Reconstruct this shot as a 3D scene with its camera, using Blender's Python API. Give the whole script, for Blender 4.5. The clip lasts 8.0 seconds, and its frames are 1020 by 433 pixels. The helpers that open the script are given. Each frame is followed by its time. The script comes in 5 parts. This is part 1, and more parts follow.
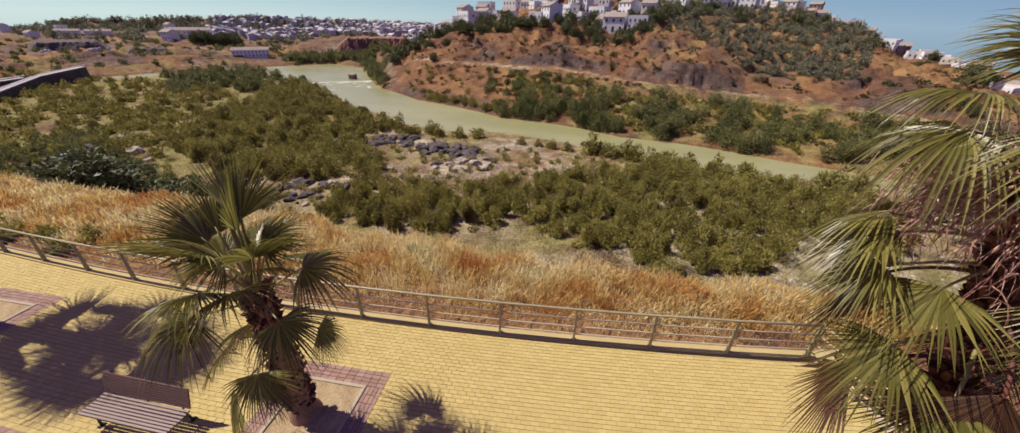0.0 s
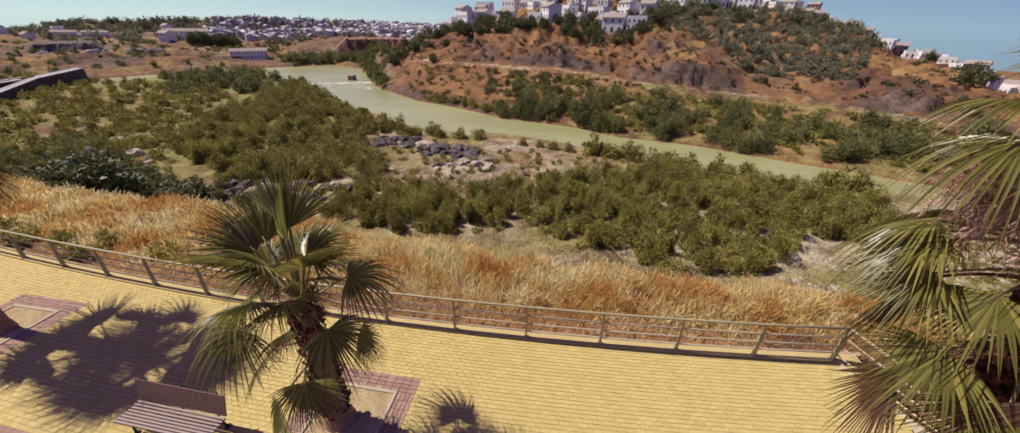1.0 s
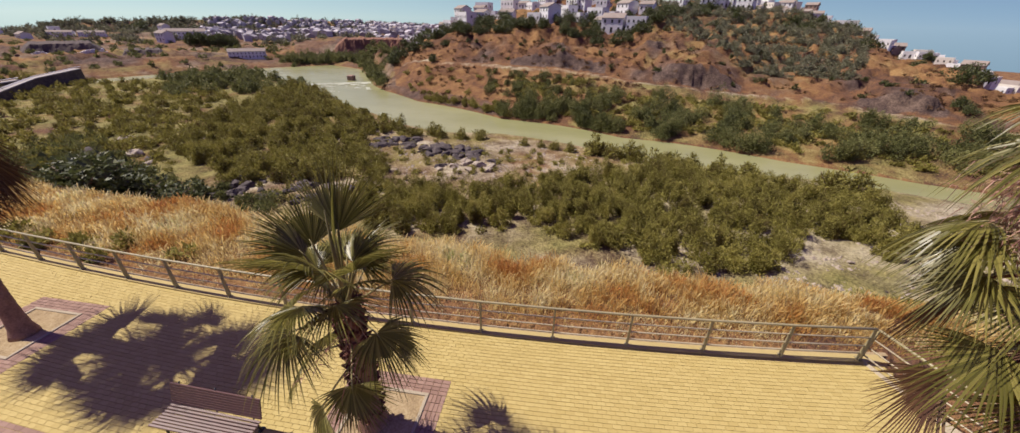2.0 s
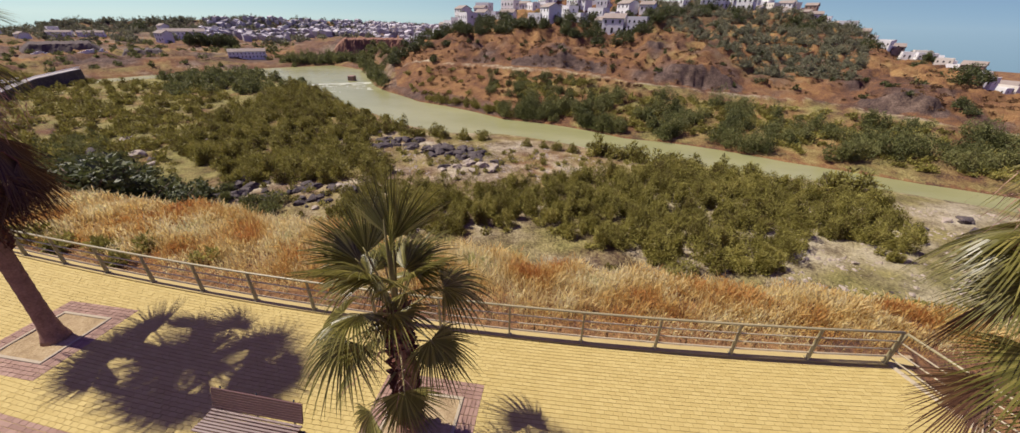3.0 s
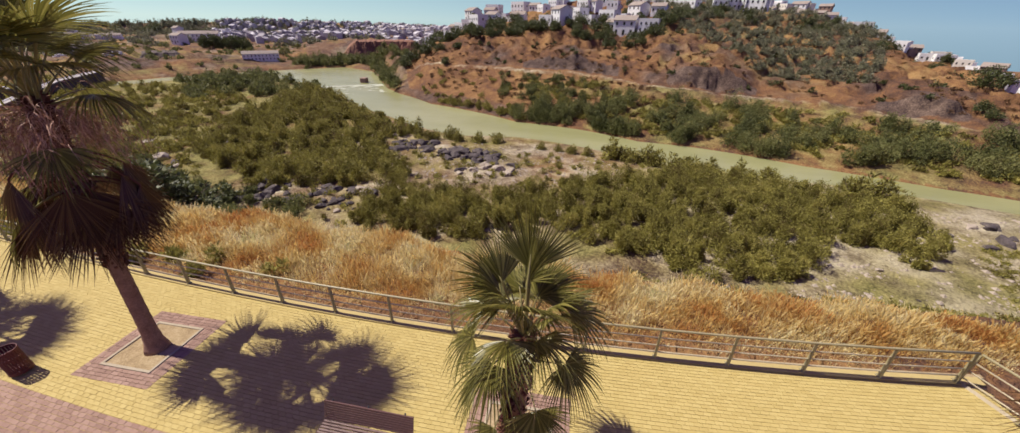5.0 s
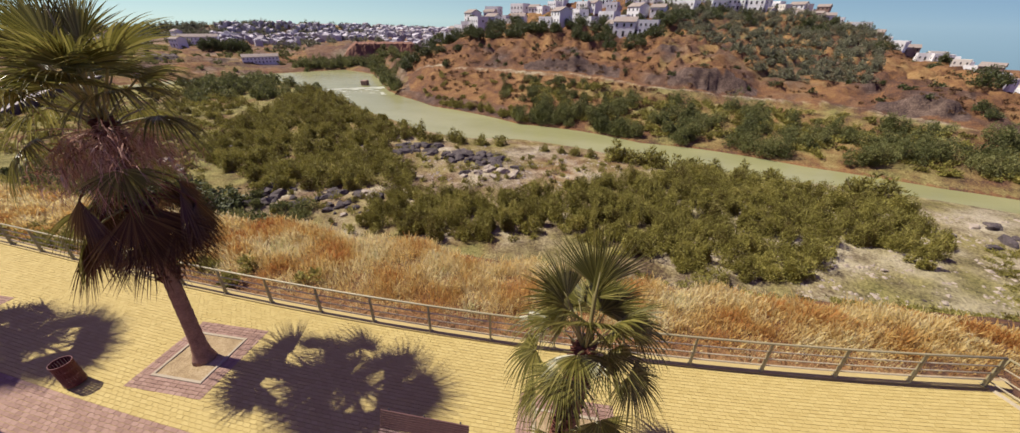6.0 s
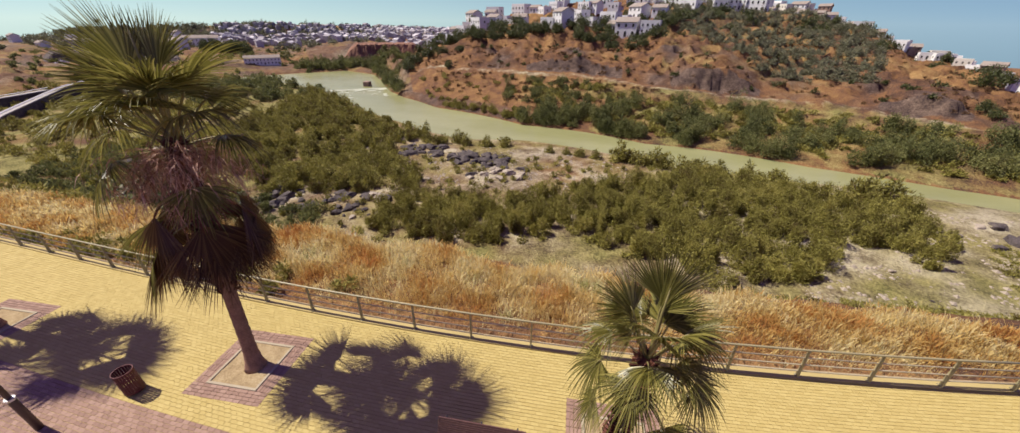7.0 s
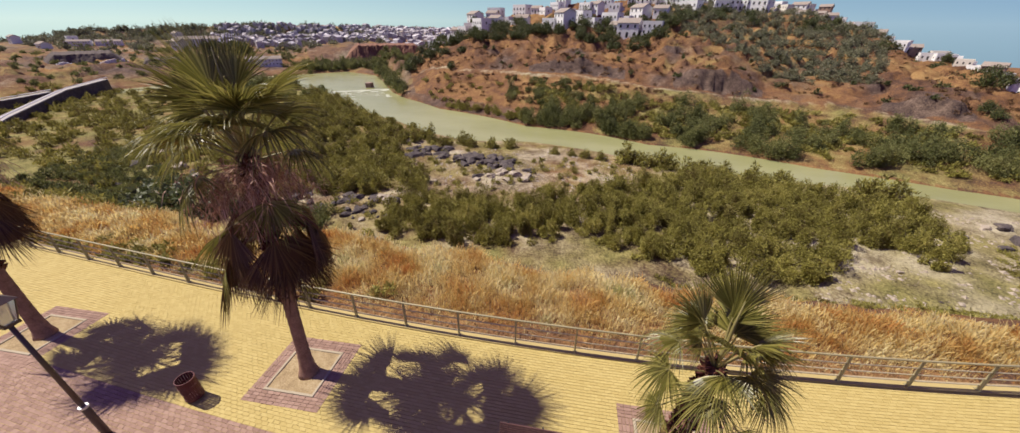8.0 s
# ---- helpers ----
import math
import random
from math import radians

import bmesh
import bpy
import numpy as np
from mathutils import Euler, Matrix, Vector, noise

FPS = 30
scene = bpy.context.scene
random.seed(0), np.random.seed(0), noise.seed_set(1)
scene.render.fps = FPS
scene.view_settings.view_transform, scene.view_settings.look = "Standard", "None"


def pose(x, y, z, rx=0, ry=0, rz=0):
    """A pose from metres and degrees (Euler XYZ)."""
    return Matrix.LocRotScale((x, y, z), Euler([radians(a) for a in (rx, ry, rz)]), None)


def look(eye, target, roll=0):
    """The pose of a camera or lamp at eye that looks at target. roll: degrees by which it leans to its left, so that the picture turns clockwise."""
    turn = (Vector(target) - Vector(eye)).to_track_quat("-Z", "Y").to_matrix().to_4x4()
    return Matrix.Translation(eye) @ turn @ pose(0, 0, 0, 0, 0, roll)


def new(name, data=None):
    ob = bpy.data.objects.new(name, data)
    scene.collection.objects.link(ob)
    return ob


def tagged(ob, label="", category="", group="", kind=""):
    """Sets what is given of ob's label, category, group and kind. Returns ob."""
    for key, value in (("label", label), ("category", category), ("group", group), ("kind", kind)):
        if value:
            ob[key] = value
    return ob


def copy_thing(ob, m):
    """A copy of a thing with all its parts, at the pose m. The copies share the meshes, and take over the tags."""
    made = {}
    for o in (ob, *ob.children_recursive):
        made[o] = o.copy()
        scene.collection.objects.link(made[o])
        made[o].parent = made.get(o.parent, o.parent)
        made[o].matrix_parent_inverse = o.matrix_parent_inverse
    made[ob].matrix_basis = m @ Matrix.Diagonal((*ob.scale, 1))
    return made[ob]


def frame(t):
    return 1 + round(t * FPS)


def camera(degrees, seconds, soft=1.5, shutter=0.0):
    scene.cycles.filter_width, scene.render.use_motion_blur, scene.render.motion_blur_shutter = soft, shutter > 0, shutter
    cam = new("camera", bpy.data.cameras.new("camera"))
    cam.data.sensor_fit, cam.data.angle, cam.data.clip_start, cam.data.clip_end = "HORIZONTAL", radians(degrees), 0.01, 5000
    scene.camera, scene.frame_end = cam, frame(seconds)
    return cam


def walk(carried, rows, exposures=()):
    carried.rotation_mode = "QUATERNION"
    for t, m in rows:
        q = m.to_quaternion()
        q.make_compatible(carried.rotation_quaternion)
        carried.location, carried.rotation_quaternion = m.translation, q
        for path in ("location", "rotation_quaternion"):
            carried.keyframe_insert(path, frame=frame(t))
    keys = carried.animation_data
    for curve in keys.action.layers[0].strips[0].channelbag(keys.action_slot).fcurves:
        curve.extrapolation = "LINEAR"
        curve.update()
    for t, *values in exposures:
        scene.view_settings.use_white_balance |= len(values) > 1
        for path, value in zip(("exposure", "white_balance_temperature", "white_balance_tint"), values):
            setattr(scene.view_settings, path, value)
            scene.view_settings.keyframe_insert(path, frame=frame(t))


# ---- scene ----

import itertools

# ------------------------------------------------------------------ camera
cam = camera(110.0, 8.0, soft=1.4)
PATH = [
    (0.0, look((-6.609, -6.715, 7.443), (-7.965, 1.934, 2.611), 1.13)),
    (0.5, look((-6.969, -6.764, 7.533), (-8.308, 1.891, 2.707), 1.06)),
    (1.0, look((-7.338, -6.806, 7.551), (-8.653, 1.853, 2.726), 1.03)),
    (1.5, look((-7.712, -6.855, 7.555), (-9.002, 1.811, 2.733), 1.05)),
    (3.0, look((-8.882, -7.037, 7.705), (-10.127, 1.636, 2.885), 1.10)),
    (3.5, look((-9.325, -7.114, 7.833), (-10.604, 1.555, 3.015), 1.07)),
    (4.0, look((-9.812, -7.174, 7.946), (-11.177, 1.482, 3.129), 1.10)),
    (4.5, look((-10.332, -7.306, 8.125), (-11.734, 1.344, 3.308), 1.01)),
    (6.0, look((-11.972, -7.742, 8.723), (-13.353, 0.926, 3.933), 0.63)),
    (6.5, look((-12.570, -7.880, 8.925), (-13.945, 0.790, 4.134), 0.44)),
    (7.0, look((-13.195, -8.056, 9.151), (-14.576, 0.609, 4.354), 0.44)),
    (7.5, look((-13.895, -8.248, 9.355), (-15.286, 0.413, 4.558), 0.42)),
    (8.0, look((-14.620, -8.390, 9.525), (-15.985, 0.279, 4.730), 0.36)),
]
walk(cam, PATH, exposures=[(0.0, 0.33, 6250, 29.0), (4.0, 0.41, 6250, 25.0), (8.0, 0.47, 6300, 23.5)])

# ------------------------------------------------------------------ world, sun
SUN_TO = Vector((-0.69, 0.09, 1.0)).normalized()
world = bpy.data.worlds.new("world")
scene.world = world
world.use_nodes = True
wn = world.node_tree.nodes
sky = wn.new("ShaderNodeTexSky")
sky.sky_type, sky.sun_disc = "NISHITA", False
sky.sun_elevation = math.asin(SUN_TO.z)
sky.sun_rotation = math.atan2(SUN_TO.x, SUN_TO.y)
sky.air_density, sky.dust_density, sky.ozone_density = 0.55, 0.05, 2.0
sky.altitude = 2500
wn["Background"].inputs["Strength"].default_value = 0.075
haze = wn.new("ShaderNodeMix")          # thin summer haze evens the sky
haze.data_type = "RGBA"
haze.inputs[0].default_value = 0.7
heights = wn.new("ShaderNodeValToRGB")      # pale and greenish low down, deep blue overhead
heights.color_ramp.elements[0].position, heights.color_ramp.elements[0].color = 0.03, (2.7, 4.7, 4.9, 1)
heights.color_ramp.elements[1].position, heights.color_ramp.elements[1].color = 0.30, (2.0, 1.85, 5.2, 1)
overhead = heights.color_ramp.elements.new(0.65)
overhead.color = (1.45, 0.92, 4.6, 1)
where = wn.new("ShaderNodeTexCoord")
split = wn.new("ShaderNodeSeparateXYZ")
world.node_tree.links.new(where.outputs["Generated"], split.inputs[0])
world.node_tree.links.new(split.outputs["Z"], heights.inputs[0])
world.node_tree.links.new(heights.outputs[0], haze.inputs[7])
world.node_tree.links.new(sky.outputs[0], haze.inputs[6])
glow = wn.new("ShaderNodeValToRGB")          # the sky is paler on the sun's side
glow.color_ramp.elements[0].position, glow.color_ramp.elements[0].color = 0.1, (1.55, 1.40, 1.12, 1)
glow.color_ramp.elements[1].position, glow.color_ramp.elements[1].color = 0.85, (0.80, 0.84, 0.90, 1)
side_of = wn.new("ShaderNodeMapRange")
side_of.inputs[1].default_value, side_of.inputs[2].default_value = -1.0, 1.0
world.node_tree.links.new(split.outputs["X"], side_of.inputs[0])
world.node_tree.links.new(side_of.outputs[0], glow.inputs[0])
paler = wn.new("ShaderNodeMix")
paler.data_type, paler.blend_type = "RGBA", "MULTIPLY"
paler.inputs[0].default_value = 1.0
world.node_tree.links.new(haze.outputs[2], paler.inputs[6])
world.node_tree.links.new(glow.outputs[0], paler.inputs[7])
world.node_tree.links.new(paler.outputs[2], wn["Background"].inputs["Color"])
sun = new("sun", bpy.data.lights.new("sun", "SUN"))
sun.data.energy, sun.data.angle, sun.data.color = 5.0, radians(0.53), (1.0, 0.985, 0.78)
sun.rotation_mode = "QUATERNION"
sun.rotation_quaternion = SUN_TO.to_track_quat("Z", "Y")
sun.location = (-40, 10, 60)


# ------------------------------------------------------------------ materials
def material(name, rough=0.8, metal=0.0, spec=0.3):
    m = bpy.data.materials.new(name)
    m.use_nodes = True
    b = m.node_tree.nodes["Principled BSDF"]
    b.inputs["Roughness"].default_value = rough
    b.inputs["Metallic"].default_value = metal
    b.inputs["Specular IOR Level"].default_value = spec
    return m, m.node_tree.nodes, m.node_tree.links, b


def ramp(nodes, stops):
    r = nodes.new("ShaderNodeValToRGB")
    while len(r.color_ramp.elements) < len(stops):
        r.color_ramp.elements.new(0.5)
    for e, (at, col) in zip(r.color_ramp.elements, stops):
        e.position, e.color = at, (*col, 1)
    return r


def noise_node(nodes, links, scale, detail=4.0, rough=0.6, coords=None):
    n = nodes.new("ShaderNodeTexNoise")
    n.inputs["Scale"].default_value, n.inputs["Detail"].default_value, n.inputs["Roughness"].default_value = scale, detail, rough
    if coords is not None:
        links.new(coords, n.inputs["Vector"])
    return n


def mix(nodes, links, kind, factor, a, b):
    m = nodes.new("ShaderNodeMix")
    m.data_type, m.blend_type = "RGBA", kind
    for sock, val in ((m.inputs[0], factor), (m.inputs[6], a), (m.inputs[7], b)):
        if isinstance(val, (int, float)):
            sock.default_value = val
        elif isinstance(val, tuple):
            sock.default_value = (*val, 1)
        else:
            links.new(val, sock)
    return m.outputs[2]


def speckled(name, stops, scale=3.0, fine=40.0, rough=0.85, spec=0.3, bump=0.2, metal=0.0, vary=None, dist=0.01):
    """Two scales of noise on the object's own metres; vary: 'island' or 'object' shifts the tone piece by piece."""
    m, n, l, b = material(name, rough, metal, spec)
    c = n.new("ShaderNodeTexCoord").outputs["Object"]
    big, small = noise_node(n, l, scale, 4, 0.6, c), noise_node(n, l, fine, 3, 0.6, c)
    add = n.new("ShaderNodeMath")
    add.operation = "MULTIPLY_ADD"
    l.new(small.outputs[0], add.inputs[0])
    add.inputs[1].default_value = 0.5
    half = n.new("ShaderNodeMath")
    half.operation = "MULTIPLY"
    l.new(big.outputs[0], half.inputs[0])
    half.inputs[1].default_value = 0.5
    l.new(half.outputs[0], add.inputs[2])
    value = add.outputs[0]
    if vary:
        rnd = n.new("ShaderNodeNewGeometry").outputs["Random Per Island"] if vary == "island" else n.new("ShaderNodeObjectInfo").outputs["Random"]
        sh = n.new("ShaderNodeMath")
        sh.operation = "MULTIPLY_ADD"
        l.new(rnd, sh.inputs[0])
        sh.inputs[1].default_value = 0.5
        off = n.new("ShaderNodeMath")
        off.operation = "MULTIPLY_ADD"
        l.new(value, off.inputs[0])
        off.inputs[1].default_value, off.inputs[2].default_value = 0.7, -0.1
        l.new(off.outputs[0], sh.inputs[2])
        value = sh.outputs[0]
    r = ramp(n, stops)
    l.new(value, r.inputs[0])
    l.new(r.outputs[0], b.inputs["Base Color"])
    if bump:
        bp = n.new("ShaderNodeBump")
        bp.inputs["Strength"].default_value, bp.inputs["Distance"].default_value = bump, dist
        l.new(small.outputs[0], bp.inputs["Height"])
        l.new(bp.outputs[0], b.inputs["Normal"])
    return m


def leafy(name, stops, rough=0.5, spec=0.3, through_light=0.25, patch=0.0, single=0.5, gain=1.6):
    """Leaves: tone by island, some light shines through; patch: a slow drift of tone over many metres."""
    m, n, l, b = material(name, rough, 0.0, spec)
    g = n.new("ShaderNodeNewGeometry")
    value = g.outputs["Random Per Island"]
    if patch:
        c = n.new("ShaderNodeTexCoord").outputs["Object"]
        big = noise_node(n, l, patch, 3, 0.6, c)
        a = n.new("ShaderNodeMath")
        a.operation = "MULTIPLY_ADD"
        l.new(big.outputs[0], a.inputs[0])
        a.inputs[1].default_value = gain
        s = n.new("ShaderNodeMath")
        s.operation = "MULTIPLY_ADD"
        l.new(value, s.inputs[0])
        s.inputs[1].default_value, s.inputs[2].default_value = single, 0.5 - 0.5 * gain - 0.5 * single
        l.new(s.outputs[0], a.inputs[2])
        value = a.outputs[0]
    r = ramp(n, stops)
    l.new(value, r.inputs[0])
    l.new(r.outputs[0], b.inputs["Base Color"])
    t = n.new("ShaderNodeBsdfTranslucent")
    l.new(r.outputs[0], t.inputs["Color"])
    mx = n.new("ShaderNodeMixShader")
    mx.inputs[0].default_value = through_light
    l.new(b.outputs[0], mx.inputs[1])
    l.new(t.outputs[0], mx.inputs[2])
    l.new(mx.outputs[0], n["Material Output"].inputs["Surface"])
    return m


M_PAVER = speckled("yellow_paver", [(0.1, (0.372, 0.284, 0.094)), (0.5, (0.41, 0.318, 0.112)), (0.9, (0.448, 0.353, 0.131))], 0.35, 60, 0.85, 0.25, 0.25, vary="island", dist=0.003)
M_PAVER_ONE = speckled("yellow_paver_single", [(0.1, (0.372, 0.284, 0.094)), (0.5, (0.41, 0.318, 0.112)), (0.9, (0.448, 0.353, 0.131))], 0.35, 60, 0.85, 0.25, 0.25, vary="object", dist=0.003)
M_REDPAVER = speckled("red_paver", [(0.2, (0.215, 0.130, 0.095)), (0.5, (0.265, 0.165, 0.12)), (0.8, (0.315, 0.205, 0.152))], 0.35, 60, 0.85, 0.25, 0.25, vary="island", dist=0.003)
M_MORTAR = speckled("sand_joint", [(0.3, (0.33, 0.25, 0.088)), (0.7, (0.40, 0.305, 0.112))], 1.0, 50, 0.95, 0.1)
M_KERB = speckled("sandy_kerb", [(0.25, (0.31, 0.235, 0.095)), (0.6, (0.41, 0.32, 0.13)), (0.85, (0.47, 0.38, 0.17))], 0.8, 30, 0.9, 0.2, 0.3, dist=0.004)
M_CONCRETE = speckled("pale_concrete", [(0.25, (0.27, 0.225, 0.15)), (0.6, (0.38, 0.32, 0.225)), (0.85, (0.47, 0.41, 0.30))], 0.8, 30, 0.9, 0.2, 0.3, dist=0.004)
M_SOIL = speckled("dry_soil", [(0.3, (0.17, 0.115, 0.06)), (0.5, (0.31, 0.23, 0.125)), (0.7, (0.46, 0.37, 0.22))], 2.5, 22, 0.95, 0.1, 0.6, dist=0.02)
M_STEEL = speckled("olive_paint", [(0.3, (0.22, 0.19, 0.10)), (0.6, (0.32, 0.275, 0.15)), (0.85, (0.40, 0.34, 0.20))], 2.0, 60, 0.45, 0.5, 0.1, dist=0.002)
M_WIRE = speckled("grey_steel", [(0.3, (0.34, 0.285, 0.18)), (0.7, (0.47, 0.405, 0.27))], 2.0, 60, 0.45, 0.5, 0.05, metal=0.1, dist=0.001)
M_BENCHWOOD = speckled("dark_bench_wood", [(0.25, (0.06, 0.025, 0.02)), (0.55, (0.11, 0.05, 0.04)), (0.85, (0.18, 0.09, 0.07))], 1.5, 30, 0.45, 0.5, 0.2, dist=0.002)
M_IRON = speckled("black_iron", [(0.3, (0.015, 0.014, 0.014)), (0.7, (0.035, 0.032, 0.032))], 3, 50, 0.45, 0.5, 0.1, dist=0.001)
M_BIN = speckled("maroon_bin_paint", [(0.3, (0.07, 0.012, 0.014)), (0.7, (0.13, 0.03, 0.03))], 3, 50, 0.55, 0.25, 0.1, dist=0.001)
M_LAMP = speckled("brown_lamp_paint", [(0.3, (0.05, 0.03, 0.025)), (0.7, (0.09, 0.055, 0.045))], 3, 50, 0.45, 0.5, 0.1, dist=0.001)
M_ALU = speckled("bare_aluminium", [(0.3, (0.62, 0.62, 0.62)), (0.7, (0.75, 0.75, 0.75))], 3, 50, 0.35, 0.5, 0.05, metal=0.6, dist=0.001)
M_TRUNK = speckled("palm_bark", [(0.25, (0.12, 0.06, 0.043)), (0.55, (0.27, 0.152, 0.108)), (0.85, (0.42, 0.265, 0.195))], 5.0, 24, 0.9, 0.15, 0.7, dist=0.02)
M_BOOT = speckled("palm_leaf_base", [(0.25, (0.06, 0.018, 0.014)), (0.55, (0.13, 0.045, 0.03)), (0.85, (0.23, 0.10, 0.065))], 6.0, 40, 0.7, 0.25, 0.4, vary="island", dist=0.01)
M_FROND = leafy("palm_leaf_green", [(0.0, (0.07, 0.062, 0.014)), (0.5, (0.155, 0.145, 0.03)), (1.0, (0.31, 0.27, 0.075))], 0.37, 0.45, 0.36)
M_FROND_OLD = leafy("palm_leaf_old", [(0.0, (0.05, 0.020, 0.014)), (0.5, (0.095, 0.045, 0.024)), (1.0, (0.16, 0.095, 0.04))], 0.5, 0.3, 0.2)
M_STALK = leafy("dry_flower_stalk", [(0.0, (0.20, 0.09, 0.065)), (0.5, (0.42, 0.225, 0.165)), (1.0, (0.62, 0.41, 0.31))], 0.7, 0.2, 0.2)
M_PETIOLE = speckled("petiole", [(0.3, (0.16, 0.15, 0.05)), (0.7, (0.30, 0.24, 0.10))], 3, 30, 0.5, 0.4, 0.1)
M_GRASS = leafy("dry_grass", [(0.0, (0.36, 0.135, 0.038)), (0.2, (0.48, 0.23, 0.062)), (0.38, (0.56, 0.365, 0.112)), (0.58, (0.65, 0.51, 0.215)), (0.8, (0.74, 0.645, 0.36)), (1.0, (0.36, 0.375, 0.12))], 0.7, 0.2, 0.5, patch=0.42, single=0.24, gain=2.1)
M_DRYSCRUB = leafy("dry_scrub", [(0.0, (0.07, 0.038, 0.022)), (0.5, (0.15, 0.085, 0.042)), (1.0, (0.27, 0.18, 0.085))], 0.8, 0.1, 0.25, patch=0.1)
M_TAMARISK = leafy("tamarisk_foliage", [(0.0, (0.11, 0.072, 0.026)), (0.3, (0.18, 0.162, 0.038)), (0.65, (0.29, 0.265, 0.06)), (1.0, (0.39, 0.335, 0.095))], 0.6, 0.2, 0.28, patch=0.22, gain=2.0)
M_POPLAR = leafy("riverside_foliage", [(0.0, (0.055, 0.062, 0.022)), (0.4, (0.125, 0.135, 0.044)), (0.75, (0.205, 0.208, 0.07)), (1.0, (0.28, 0.26, 0.095))], 0.6, 0.2, 0.3, patch=0.16)
M_OLIVE = leafy("olive_foliage", [(0.0, (0.10, 0.103, 0.058)), (0.5, (0.18, 0.18, 0.103)), (1.0, (0.28, 0.272, 0.165))], 0.6, 0.2, 0.25)
M_DARKTREE = leafy("dark_tree_foliage", [(0.0, (0.04, 0.05, 0.018)), (0.5, (0.08, 0.095, 0.032)), (1.0, (0.14, 0.15, 0.05))], 0.5, 0.25, 0.25)
M_BARK = speckled("grey_bark", [(0.3, (0.10, 0.075, 0.05)), (0.7, (0.22, 0.17, 0.12))], 4, 30, 0.9, 0.1, 0.5)
M_ROCK = speckled("river_rock", [(0.3, (0.032, 0.026, 0.026)), (0.5, (0.075, 0.060, 0.056)), (0.75, (0.18, 0.145, 0.12))], 0.6, 5, 0.85, 0.3, 0.8, dist=0.15)
M_PALEROCK = speckled("pale_rock", [(0.25, (0.20, 0.165, 0.13)), (0.5, (0.33, 0.275, 0.21)), (0.8, (0.46, 0.39, 0.30))], 0.6, 5, 0.85, 0.3, 0.8, dist=0.15)
M_WHITEWASH = speckled("whitewash", [(0.2, (0.58, 0.57, 0.545)), (0.6, (0.73, 0.72, 0.70)), (0.9, (0.79, 0.78, 0.76))], 0.25, 2.5, 0.9, 0.2, 0.1)
# white town walls, greyed towards mauve to carry the distance haze
M_TOWN = speckled("hazed_limewash", [(0.2, (0.19, 0.172, 0.178)), (0.5, (0.34, 0.315, 0.322)), (0.8, (0.56, 0.535, 0.535))], 0.06, 2.5, 0.9, 0.2, 0.1, vary="island")
M_CREAM = speckled("cream_wall", [(0.2, (0.56, 0.52, 0.44)), (0.6, (0.68, 0.63, 0.54)), (0.9, (0.74, 0.69, 0.60))], 0.25, 2.5, 0.9, 0.2, 0.1)
M_BRICKWALL = speckled("bare_brick_wall", [(0.2, (0.20, 0.13, 0.10)), (0.6, (0.30, 0.20, 0.15)), (0.9, (0.38, 0.27, 0.21))], 0.25, 2.5, 0.9, 0.2, 0.1)
M_ROOFTILE = speckled("roof_tiles", [(0.2, (0.20, 0.16, 0.13)), (0.55, (0.28, 0.235, 0.195)), (0.85, (0.37, 0.32, 0.275))], 0.4, 4, 0.9, 0.2, 0.5, dist=0.1)
M_FLATROOF = speckled("flat_roof", [(0.2, (0.42, 0.38, 0.34)), (0.8, (0.60, 0.56, 0.50))], 0.4, 4, 0.9, 0.2, 0.2)
M_WINDOW = speckled("dark_window", [(0.3, (0.02, 0.02, 0.025)), (0.7, (0.06, 0.055, 0.05))], 1, 5, 0.25, 0.5, 0.0)
M_TAR = speckled("track_asphalt", [(0.2, (0.28, 0.26, 0.24)), (0.8, (0.40, 0.37, 0.34))], 0.3, 4, 0.9, 0.2, 0.1)
M_FOAM = speckled("weir_foam", [(0.3, (0.31, 0.325, 0.21)), (0.6, (0.46, 0.475, 0.36))], 0.2, 1.2, 0.6, 0.3, 0.3, dist=0.1)
M_GLASS = material("lantern_glass", 0.1, 0.0, 0.5)[0]
M_GLASS.node_tree.nodes["Principled BSDF"].inputs["Base Color"].default_value = (0.75, 0.76, 0.74, 1)
M_GLASS.node_tree.nodes["Principled BSDF"].inputs["Transmission Weight"].default_value = 0.7


